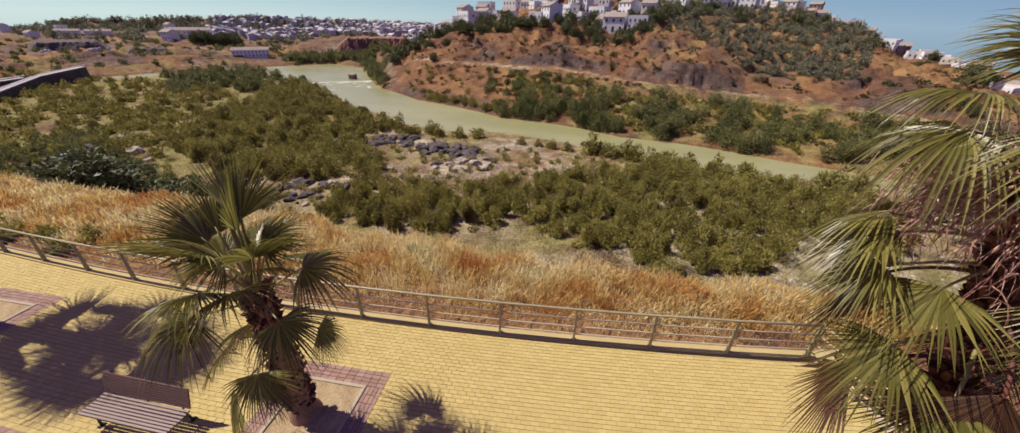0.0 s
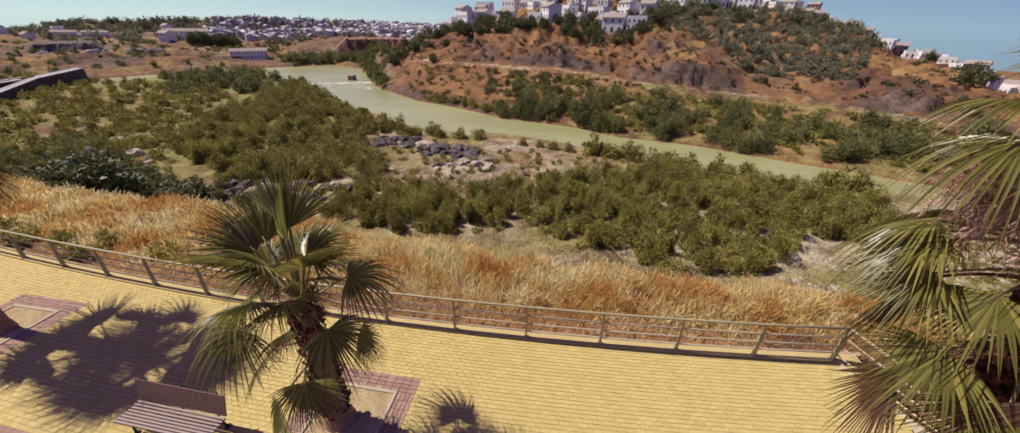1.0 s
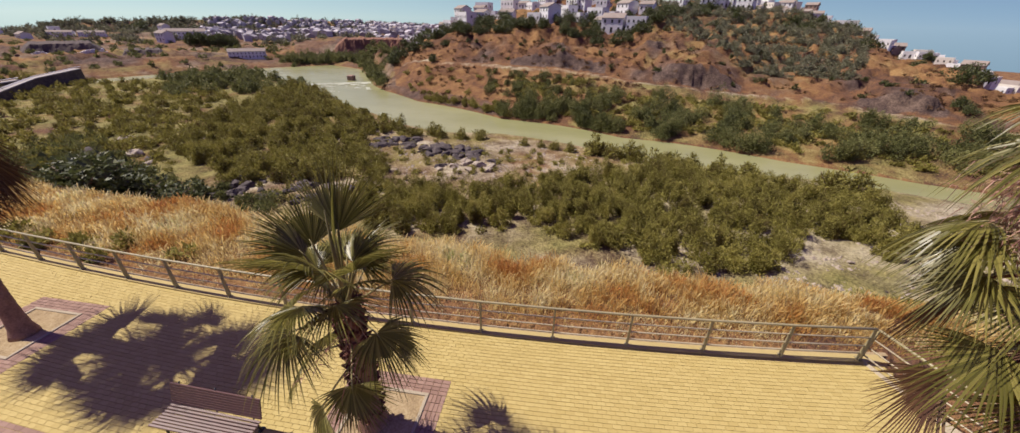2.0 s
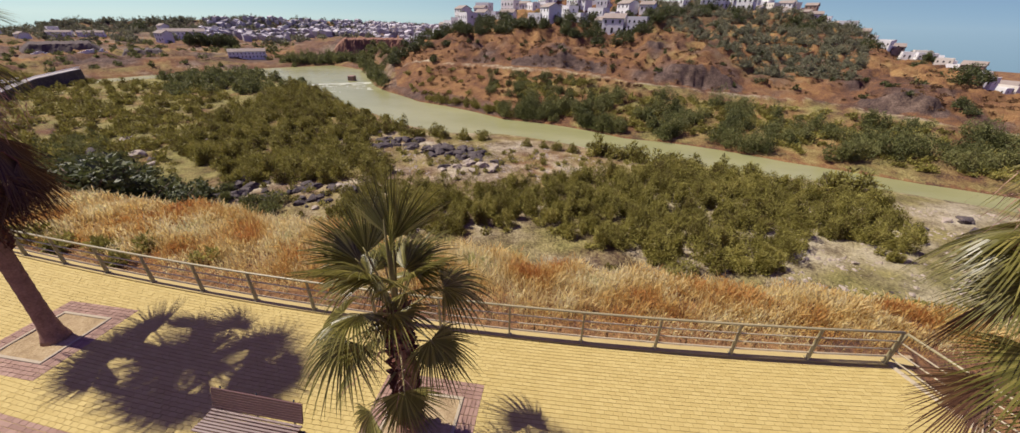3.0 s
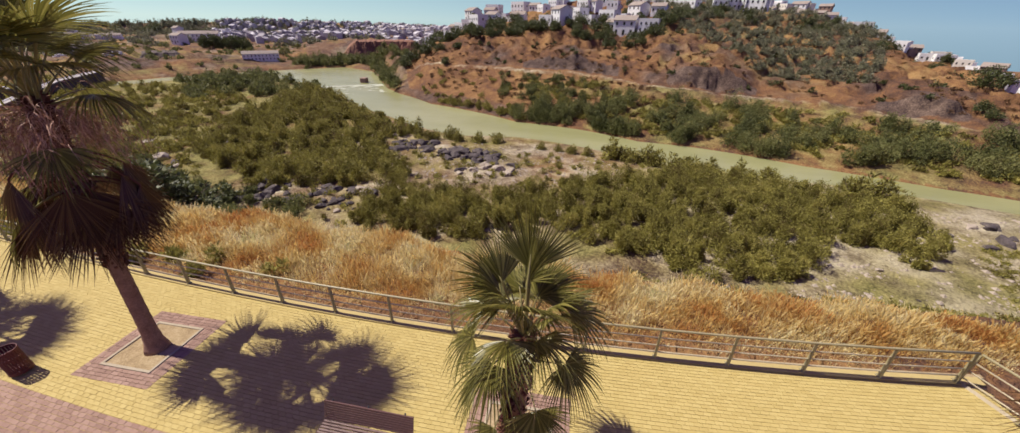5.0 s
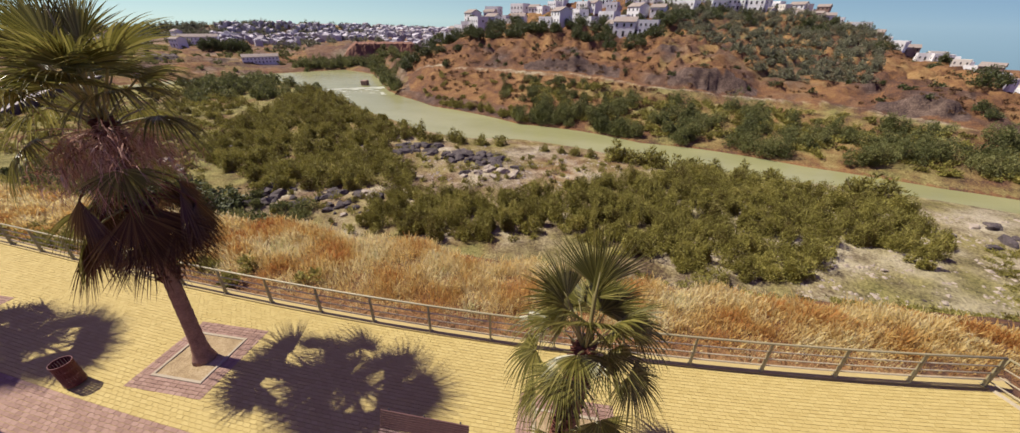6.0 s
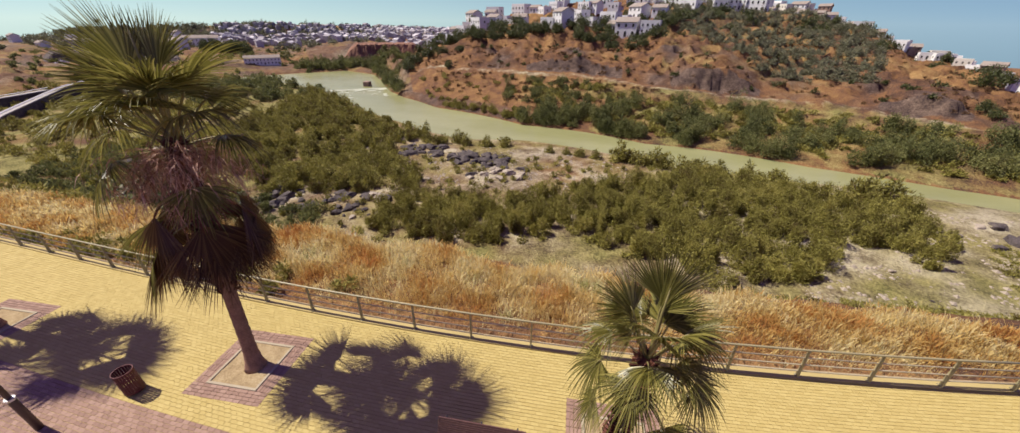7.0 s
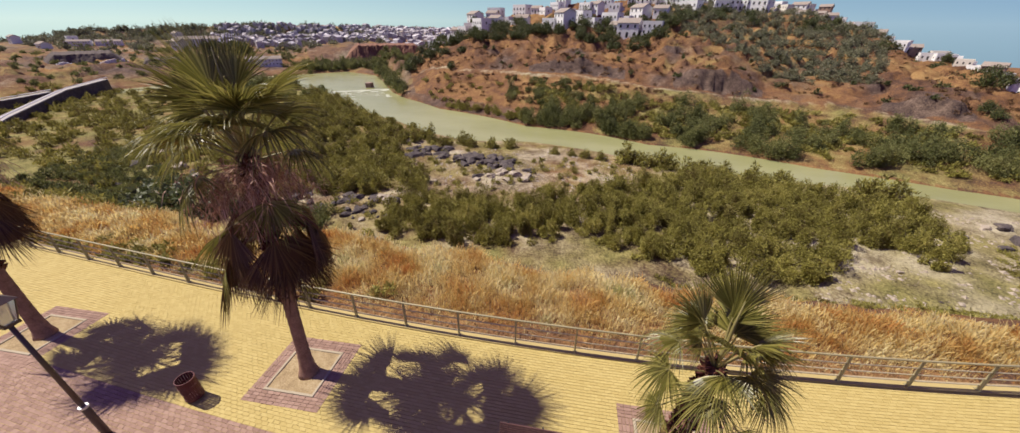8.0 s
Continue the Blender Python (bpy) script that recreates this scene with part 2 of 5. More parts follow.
def land_material():
    """Dry land: straw and orange earth, with pale gravel, green herbs and bare rock where the cover map says."""
    m, n, l, b = material("land", 0.95, 0.0, 0.1)
    c = n.new("ShaderNodeTexCoord").outputs["Object"]
    broad, mid, fine = noise_node(n, l, 0.03, 5, 0.6, c), noise_node(n, l, 0.35, 5, 0.65, c), noise_node(n, l, 3.0, 4, 0.65, c)
    cover = n.new("ShaderNodeAttribute")
    cover.attribute_name = "cover"
    sep = n.new("ShaderNodeSeparateColor")
    l.new(cover.outputs["Color"], sep.inputs[0])

    def two(a, b2, wa):
        x = n.new("ShaderNodeMath")
        x.operation = "MULTIPLY_ADD"
        l.new(a, x.inputs[0])
        x.inputs[1].default_value = wa
        y = n.new("ShaderNodeMath")
        y.operation = "MULTIPLY"
        l.new(b2, y.inputs[0])
        y.inputs[1].default_value = 1 - wa
        l.new(y.outputs[0], x.inputs[2])
        return x.outputs[0]

    grain = two(mid.outputs[0], fine.outputs[0], 0.5)
    earth = ramp(n, [(0.35, (0.05, 0.033, 0.026)), (0.44, (0.105, 0.057, 0.036)), (0.49, (0.17, 0.086, 0.040)), (0.54, (0.235, 0.128, 0.052)), (0.60, (0.30, 0.190, 0.076)), (0.69, (0.38, 0.28, 0.125))])
    l.new(two(broad.outputs[0], grain, 0.45), earth.inputs[0])
    gravel = ramp(n, [(0.36, (0.14, 0.115, 0.062)), (0.46, (0.29, 0.245, 0.15)), (0.55, (0.44, 0.385, 0.26)), (0.66, (0.58, 0.52, 0.385))])
    l.new(grain, gravel.inputs[0])
    herbs = ramp(n, [(0.38, (0.075, 0.072, 0.024)), (0.5, (0.20, 0.18, 0.06)), (0.62, (0.32, 0.27, 0.105))])
    l.new(grain, herbs.inputs[0])
    rock = ramp(n, [(0.38, (0.035, 0.026, 0.026)), (0.5, (0.095, 0.064, 0.05)), (0.62, (0.19, 0.135, 0.10))])
    l.new(grain, rock.inputs[0])

    def mask(channel):
        s = n.new("ShaderNodeMath")
        s.operation = "MULTIPLY_ADD"
        l.new(grain, s.inputs[0])
        s.inputs[1].default_value, s.inputs[2].default_value = 2.2, -1.6
        a = n.new("ShaderNodeMath")
        a.operation = "MULTIPLY_ADD"
        a.use_clamp = True
        l.new(sep.outputs[channel], a.inputs[0])
        a.inputs[1].default_value = 2.0
        l.new(s.outputs[0], a.inputs[2])
        return a.outputs[0]

    col = mix(n, l, "MIX", mask(0), earth.outputs[0], gravel.outputs[0])
    col = mix(n, l, "MIX", mask(1), col, herbs.outputs[0])
    col = mix(n, l, "MIX", mask(2), col, rock.outputs[0])
    l.new(col, b.inputs["Base Color"])
    bp = n.new("ShaderNodeBump")
    bp.inputs["Strength"].default_value, bp.inputs["Distance"].default_value = 0.8, 1.0
    l.new(grain, bp.inputs["Height"])
    l.new(bp.outputs[0], b.inputs["Normal"])
    return m


def water_material():
    m, n, l, b = material("river_water", 0.25, 0.0, 0.35)
    c = n.new("ShaderNodeTexCoord").outputs["Object"]
    mp = n.new("ShaderNodeMapping")
    mp.inputs["Scale"].default_value = (0.5, 1.0, 1.0)
    l.new(c, mp.inputs[0])
    big, small = noise_node(n, l, 0.06, 4, 0.6, mp.outputs[0]), noise_node(n, l, 1.2, 4, 0.6, mp.outputs[0])
    r = ramp(n, [(0.35, (0.232, 0.235, 0.10)), (0.65, (0.285, 0.285, 0.135))])
    l.new(big.outputs[0], r.inputs[0])
    l.new(r.outputs[0], b.inputs["Base Color"])
    bp = n.new("ShaderNodeBump")
    bp.inputs["Strength"].default_value, bp.inputs["Distance"].default_value = 0.25, 0.2
    l.new(small.outputs[0], bp.inputs["Height"])
    l.new(bp.outputs[0], b.inputs["Normal"])
    return m


M_LAND, M_WATER = land_material(), water_material()

# ------------------------------------------------------------------ mesh helpers
rng = np.random.default_rng(7)


def np_mesh(name, verts, faces, mat, smooth=False):
    """A mesh from an (n, 3) array and an (m, k) array of corners."""
    me = bpy.data.meshes.new(name)
    verts, faces = np.asarray(verts, dtype=np.float32), np.asarray(faces, dtype=np.int32)
    k = faces.shape[1]
    me.vertices.add(len(verts))
    me.vertices.foreach_set("co", verts.ravel())
    me.loops.add(faces.size)
    me.loops.foreach_set("vertex_index", faces.ravel())
    me.polygons.add(len(faces))
    me.polygons.foreach_set("loop_start", np.arange(0, faces.size, k, dtype=np.int32))
    me.polygons.foreach_set("use_smooth", np.full(len(faces), smooth))
    me.update(calc_edges=True)
    me.materials.append(mat)
    return me


def bm_mesh(name, bm, mat, smooth=False):
    me = bpy.data.meshes.new(name)
    bm.normal_update()
    for f in bm.faces:
        f.smooth = smooth
    bm.to_mesh(me)
    bm.free()
    me.materials.append(mat)
    return me


def part(name, bm, mat, parent, label="", smooth=False):
    """One mesh object under a thing or a part."""
    ob = new(name, bm if isinstance(bm, bpy.types.Mesh) else bm_mesh(name, bm, mat, smooth))
    ob.parent = parent
    return tagged(ob, label)


def box(bm, x0, x1, y0, y1, z0, z1, bevel=0.0):
    vs = [bm.verts.new(p) for p in itertools.product((x0, x1), (y0, y1), (z0, z1))]
    fs = [bm.faces.new([vs[i] for i in q]) for q in ((0, 1, 3, 2), (4, 6, 7, 5), (0, 4, 5, 1), (2, 3, 7, 6), (0, 2, 6, 4), (1, 5, 7, 3))]
    if bevel:
        es = list({e for f in fs for e in f.edges})
        bmesh.ops.bevel(bm, geom=es, offset=bevel, segments=1, affect="EDGES")
    return vs


def boxed(x0, x1, y0, y1, z0, z1, bevel=0.0):
    bm = bmesh.new()
    box(bm, x0, x1, y0, y1, z0, z1, bevel)
    return bm


def tube(bm, points, radii, sides=8, caps=True):
    """A tube through points, with a radius at each."""
    rings = []
    pts = [Vector(p) for p in points]
    for i, p in enumerate(pts):
        d = (pts[min(i + 1, len(pts) - 1)] - pts[max(i - 1, 0)]).normalized()
        q = d.to_track_quat("Z", "Y")
        r = radii[i] if hasattr(radii, "__len__") else radii
        rings.append([bm.verts.new(p + q @ Vector((r * math.cos(a), r * math.sin(a), 0))) for a in [2 * math.pi * j / sides for j in range(sides)]])
    for a, b in zip(rings, rings[1:]):
        for j in range(sides):
            bm.faces.new((a[j], a[(j + 1) % sides], b[(j + 1) % sides], b[j]))
    if caps:
        bm.faces.new(rings[0][::-1])
        bm.faces.new(rings[-1])


def tubed(points, radii, sides=8):
    bm = bmesh.new()
    tube(bm, points, radii, sides)
    return bm


def empty(name, at=(0, 0, 0), label="", category="", group="", kind=""):
    e = new(name)
    e.location = at
    e.empty_display_size = 0.3
    return tagged(e, label, category, group, kind)


def fbm(x, y, scale, octaves=4, seed=0.0):
    """Smooth noise on arrays, about -1 to 1, from summed sines at turned angles."""
    out, amp, tot = np.zeros_like(x), 1.0, 0.0
    f = 1.0 / scale
    for o in range(octaves):
        for k in range(3):
            a = 1.3 * o + 2.1 * k + seed
            out += amp / 3 * np.sin(2 * math.pi * f * (x * math.cos(a) + y * math.sin(a)) + 5.1 * k + 1.7 * o + seed * 3 + 1.2 * np.sin(2 * math.pi * f * 0.6 * (x * math.sin(a + 0.7) - y * math.cos(a + 0.4)) + k))
        tot += amp
        amp, f = amp * 0.55, f * 2.07
    return out / tot


# ------------------------------------------------------------------ the land
OX, OY, EYE_Z = -9.75, -7.57, 8.41      # a fixed point over the promenade, from which bearings are counted
WATER_Z = -19.0


def bend(x):
    """How far the slightly curved promenade swings towards the river."""
    x = np.asarray(x, dtype=float)
    u = np.clip(x, -44.0, 20.0)
    return 0.0045 * (u + 13.07) ** 2 + 8.0e-5 * np.minimum(0.0, u + 16.0) ** 3 + 0.09 * np.maximum(0.0, -44.0 - x)


# contour lines of the land: bearing in degrees east of the river's normal, distance in metres, height in metres
NEAR_BANK = np.array([(-75, 225, 0), (-50, 245, 0), (-42, 232, 0), (-38.5, 205, 0), (-36, 184, 0), (-32, 138, 0), (-25, 108, 0), (-19, 97, 0), (-9, 95, 0), (3, 88, 0), (9.5, 83.5, 0), (17, 82, 0), (29, 86, 0), (36, 92, 0), (44, 97, 0), (60, 110, 0), (90, 160, 0)], dtype=float)
FAR_BANK = np.array([(-75, 238, 0), (-50, 258, 0), (-42, 262, 0), (-33, 265, 0), (-29.5, 240, 0), (-28, 178, 0), (-26.5, 163, 0), (-22, 139, 0), (-17, 128, 0), (-9, 111, 0), (1, 105, 0), (10, 98, 0), (19, 99, 0), (31, 99, 0), (36, 101, 0), (43, 104.5, 0), (48, 109, 0), (60, 124, 0), (90, 180, 0)], dtype=float)
TRACK = np.array([(-75, 250, -15.5), (-57, 250, -16), (-48, 275, -15.6), (-34, 300, -17), (-28.5, 292, -17), (-25.5, 190, -15), (-22, 185, -9.2), (-18.5, 170, -8.8), (-8, 150, -8.5), (1.5, 145, -8.8), (10.5, 135, -9.8), (18, 135, -11.3), (25, 140, -11.9), (32.5, 145, -12), (38, 140, -12.3), (42.5, 138, -12.4), (45.5, 140, -13.3), (60, 150, -13), (90, 220, -13)], dtype=float)
BROW = np.array([(-75, 400, -12.4), (-62, 400, -12.4), (-56, 400, -12.8), (-48, 400, -15.6), (-39, 420, -16.8), (-32, 345, -10.5), (-27, 335, -9.6), (-25.5, 230, -14.5), (-22.5, 215, -8.5), (-19, 215, -2.8), (-15, 215, 0.9), (-10, 212, 2.5), (-4.5, 210, 4.8), (1, 205, 5.3), (8, 195, 1.0), (13.5, 215, 7.3), (21, 235, 10.8), (27.5, 245, 9.6), (30.5, 245, 5), (33.3, 245, -0.2), (36.3, 235, -6.2), (41.5, 200, -8.2), (44.5, 185, -11.4), (60, 200, -11), (90, 280, -11)], dtype=float)
CREST = np.array([(-75, 560, -9), (-62, 560, -9), (-48, 560, -10), (-39, 560, -11), (-29, 540, -12), (-25.5, 300, -16), (-22, 270, -10), (-19, 270, -3), (-15.5, 275, 4.8), (-10, 280, 11), (-4.5, 280, 16), (0.6, 280, 19.6), (7.5, 290, 22), (13, 300, 22), (20, 300, 19), (23.4, 300, 15), (27, 300, 9.5), (30, 300, 4), (33, 300, -0.8), (36, 290, -6.8), (40.5, 260, -12.5), (43.5, 240, -16), (46, 235, -17.5), (60, 260, -17.5), (90, 380, -16)], dtype=float)


def line(lines, bearing):
    return np.interp(bearing, lines[:, 0], lines[:, 1]), np.interp(bearing, lines[:, 0], lines[:, 2])


def verge(x):
    """Where the grassy verge beyond the railing breaks off: its y and its height."""
    return (np.interp(x, [-90, -50, -35, -27, -20, -14, -8, 5, 20], [12.0, 6.9, 5.7, 6.0, 5.4, 4.6, 4.0, 2.9, 2.5]) + 0.25 * np.sin(x * 0.9) + 0.2 * np.sin(x * 2.3 + 1),
            np.interp(x, [-90, -50, -35, -20, -8, 0], [-1.8, -1.3, -1.15, -0.95, -0.85, -0.6]))


def land_height(x, y):
    x, y = np.asarray(x, dtype=float), np.asarray(y, dtype=float)
    dx, dy = x - OX, y - OY
    r, az = np.hypot(dx, dy), np.degrees(np.arctan2(dx, dy))
    azc = np.clip(az, -75, 90)
    rn, rf = line(NEAR_BANK, azc)[0], line(FAR_BANK, azc)[0]
    rt, zt = line(TRACK, azc)
    rb, zb = line(BROW, azc)
    rc, zc = line(CREST, azc)
    rf = np.maximum(rf, rn + 8)
    rt = np.maximum(rt, rf + 12)
    rb = np.maximum(rb, rt + 20)
    rc = np.maximum(rc, rb + 25)
    wob = fbm(x, y, 22, 3, 0.3)
    cliff = 6.5 * np.clip(1 - np.abs(azc - 18) / 5.5, 0, 1) ** 0.6 + 4.5 * np.clip(1 - np.abs(azc - 38.5) / 3.5, 0, 1) ** 0.6 + 4.0 * np.clip(1 - np.abs(azc + 1) / 7, 0, 1)
    buttress = 0.2 * np.sin(azc * 3.1) + 1.6 * fbm(x, y, 9, 3, 8.8) + 1.8 * fbm(x, y, 24, 2, 3.8)
    gully = 1.0 - np.abs(fbm(x, y, 26, 3, 6.1)) * 2.4
    h = np.full_like(r, -18.3) + 0.3 * wob
    knots = [(rn - 10, -18.3), (rn, WATER_Z - 0.05), (rn + 3.5, -20.6), (rf - 3.0, -20.6), (rf, WATER_Z + 0.25), (rf + 5, WATER_Z + 1.6), (rt - 3.0, zt - 0.9), (rt, zt), (rt + 4.5 + buttress, zt + 0.1), (rt + 7.5 + buttress, zt + 0.9 + cliff),
             (rt + 0.45 * (rb - rt), zt + 0.52 * (zb - zt)), (rb, zb), (rc, zc), (rc + 70, np.minimum(zc - 9, -15)), (np.maximum(rc + 150, 520), np.interp(azc, [30, 38], [-15.0, -48.0])), (740 + 0 * r, np.interp(azc, [-66, -61.3, -58.8, -56, -52, -47, -40.6, -33.6, -25.6, -20, 0, 25], [-34, -22, -12, -3, -3, -1, 4, 0, -3.5, -5.5, -6, -110]) + 0.8 * np.sin(azc * 0.35)), (1000 + 0 * r, -150 + 0 * r), (4500 + 0 * r, -260 + 0 * r)]
    spur = np.interp(azc, [-25, -17, -8, 3, 11, 19, 28, 36, 42, 48], [0, 5, 9, -9, 7, 0, -10, 7, -3, 0])
    q = r + spur * np.clip((r - rt - 6) / 22, 0, 1) * np.clip((rc - r) / 40, 0, 1)
    prev_r, prev_z = rn - 25, -18.3 + 0 * r
    for kr, kz in knots:
        kz = kz + 0 * r
        f = np.clip((q - prev_r) / np.maximum(kr - prev_r, 0.01), 0, 1)
        h = np.where(q > prev_r, prev_z + (kz - prev_z) * f + np.where(r < rn - 2, 0.3 * wob * (1 - f), 0), h)
        prev_r, prev_z = kr, kz
    rough = np.clip((r - rf - 4) / 25, 0, 1)
    h = h + rough * (2.0 * fbm(x, y, 34, 4, 1.1) + 2.8 * gully * np.clip((r - rt) / 30, 0, 1) + 0.9 * fbm(x, y, 9, 3, 2.2)) * np.clip(1 - (r - 300) / 300, 0.25, 1) * np.clip(np.abs(r - rt) / 8, 0.15, 1)
    h = h + rough * np.clip((r - rf - 8) / 10, 0, 1) * np.clip(1 - (r - 330) / 100, 0.3, 1) * 0.42 * np.sin(h * 2.1 + 2.5 * wob)      # ledges
    # the verge and the bank under the promenade
    vy, vz = verge(x)
    vy = vy + bend(np.clip(x, -45, 20)) * 0.3
    t = np.clip((y - 0.3) / np.maximum(vy - 0.3, 0.1), 0, 1)
    bank = np.where(y < vy, -0.06 + (vz + 0.06) * t, vz - 0.74 * (y - vy) + 0.35 * fbm(x, y, 6, 2, 4.0) * np.clip((y - vy) / 4, 0, 1))
    h = np.maximum(h, bank)
    return np.where(y < 0.2 + bend(np.clip(x, -60, 20)), -0.3, h)


def build_land():
    az = np.radians(np.concatenate([np.linspace(-180, -80, 14)[:-1], np.linspace(-80, 62, 430), np.linspace(62, 180, 16)[1:]]))
    r = np.concatenate([[0.0], np.geomspace(2.0, 26, 46), np.linspace(26, 130, 120)[1:], np.geomspace(130, 330, 105)[1:], np.geomspace(330, 1000, 60)[1:], [1400, 2400, 4500]])
    A, R = np.meshgrid(az, r, indexing="ij")
    X, Y = OX + R * np.sin(A), OY + R * np.cos(A)
    Z = land_height(X, Y)
    nr = len(r)
    idx = np.arange(len(az) * nr).reshape(len(az), nr)
    nxt = np.roll(idx, -1, axis=0)
    faces = np.stack([idx[:-1, :-1], nxt[:-1, :-1], nxt[:-1, 1:], idx[:-1, 1:]], -1).reshape(-1, 4)
    me = np_mesh("ground", np.stack([X, Y, Z], -1).reshape(-1, 3), faces[:, ::-1], M_LAND, True)
    # what covers the land: r gravel and sand, g herbs, b bare rock
    x, y, rr = X.ravel(), Y.ravel(), R.ravel()
    azd = np.clip(np.degrees(A.ravel()), -75, 90)
    rn, rf, rt, rb, rc = [line(q, azd)[0] for q in (NEAR_BANK, FAR_BANK, TRACK, BROW, CREST)]
    n1, n2 = fbm(x, y, 16, 4, 0.9), fbm(x, y, 40, 3, 5.0)
    flood = (rr < rn + 2) & (Z.ravel() < -16.5)
    sand = np.where(flood, 0.42 + 0.5 * n1 + 0.24 * np.clip((x - 6) / 14, 0, 1) - 0.45 * np.clip((-x - 62) / 20, 0, 1), 0)
    herb = np.where(flood, 0.40 + 0.06 * np.clip((x - 6) / 14, 0, 1) - 0.5 * n1 + 0.3 * n2 + 0.25 * np.clip((-x - 62) / 20, 0, 1), 0)
    slope = (rr > rf) & (rr < rt)
    herb = np.where(slope, 0.22 + 0.5 * n1 + 0.5 * np.clip((azd + 6) / 24, -0.6, 0.5), herb)
    sand = np.where((np.abs(rr - rt) < 1.4) & (azd > -24), 0.42 + 0.5 * n1, sand)
    cliff = (rr > rt + 3) & (rr < rt + 0.45 * (rb - rt)) & (azd > -14)
    rock = np.where(cliff, 0.30 + 0.9 * fbm(x, y, 30, 3, 3.3), 0) + np.where((rr > rt + 3.5) & (rr < rt + 9.0) & ((np.abs(azd - 18) < 5.5) | (np.abs(azd - 38.5) < 3.5) | (np.abs(azd + 1) < 7)), 0.9, 0) + np.where((rr > rf) & (rr < rf + 9) & (azd < -4), 0.5 + 0.4 * n1, 0)
    lhill = (rr > rf) & (azd < -25)
    herb = np.where(lhill, 0.26 + 0.4 * n2 + 0.3 * n1, herb)
    # pale dry fields; their paleness also stands in for haze over the far hills
    sand = np.where(lhill, 0.20 - 0.45 * n2 + 0.4 * fbm(x, y, 90, 2, 2.7), sand)
    rock = np.where(lhill, 0.36 - 0.5 * n2 + 0.4 * fbm(x, y, 60, 3, 9.0), rock)
    bare = lhill & (azd > -37) & (rr > rt) & (rr < rb + 5)
    herb, rock = np.where(bare, 0.05, herb), np.where(bare, 0.5, rock)
    grove = (rr > rt + 15) & (rr < rc) & (azd > 11) & (azd < 32)
    herb = np.where(grove, 0.3 + 0.3 * n1, herb)
    col = np.stack([np.clip(sand, 0, 1), np.clip(herb, 0, 1), np.clip(rock, 0, 1), np.ones_like(sand)], -1)
    att = me.color_attributes.new("cover", "FLOAT_COLOR", "POINT")
    att.data.foreach_set("color", col.astype(np.float32).ravel())
    tagged(new("ground", me), "dry grassy river valley with hills reaching the horizon", "ground", kind="structure")


build_land()


def build_river():
    az = np.linspace(-75, 90, 240)
    rn, rf = line(NEAR_BANK, az)[0] - 2.5, np.maximum(line(FAR_BANK, az)[0], line(NEAR_BANK, az)[0] + 8) + 3
    steps = np.linspace(0, 1, 8)
    R = rn[:, None] + (rf - rn)[:, None] * steps
    A = np.radians(az)[:, None]
    P = np.stack([OX + R * np.sin(A), OY + R * np.cos(A), np.full_like(R, WATER_Z)], -1).reshape(-1, 3)
    idx = np.arange(len(P)).reshape(len(az), 8)
    f = np.stack([idx[:-1, :-1], idx[:-1, 1:], idx[1:, 1:], idx[1:, :-1]], -1).reshape(-1, 4)
    tagged(new("water", np_mesh("water", P, f, M_WATER, True)), "slow murky olive-green river in a wide bend", "river", kind="structure")


build_river()

# ------------------------------------------------------------------ promenade
PAVED_NEAR, RED_EDGE, KERB_IN = -13.0, -4.25, -0.12
XL, XR = -52.0, 0.55
BEDS = [(-31.9, -2.2), (-22.0, -2.05), (-11.4, -2.8), (-1.1, -3.4)]
BED_OUT, BED_RING = 1.20, 0.80


def strip(name, x0, x1, y0, y1, z0, z1, mat, label, category, step=1.0, kind="structure"):
    """A slab that follows the promenade's bend."""
    xs = np.linspace(x0, x1, max(2, int((x1 - x0) / step) + 1))
    bm = bmesh.new()
    rings = []
    for x in xs:
        b = float(bend(x))
        rings.append([bm.verts.new(p) for p in ((x, y0 + b, z0), (x, y1 + b, z0), (x, y1 + b, z1), (x, y0 + b, z1))])
    for a, c in zip(rings, rings[1:]):
        for j in range(4):
            bm.faces.new((a[j], c[j], c[(j + 1) % 4], a[(j + 1) % 4]))
    bm.faces.new(rings[0])
    bm.faces.new(rings[-1][::-1])
    return tagged(new(name, bm_mesh(name, bm, mat)), label, category, kind=kind)


pavement = strip("pavement", XL, XR, PAVED_NEAR, KERB_IN, -0.30, -0.012, M_MORTAR, "promenade paved with yellow and red block pavers", "pavement")
strip("kerb", XL, XR + 0.1, KERB_IN, 0.13, -0.34, 0.04, M_KERB, "sandy concrete kerb under the railing", "kerb")
strip("gutter", XL, XR + 0.3, 0.13, 0.25, -0.36, 0.01, M_SOIL, "weathered concrete edge behind the kerb", "kerb")


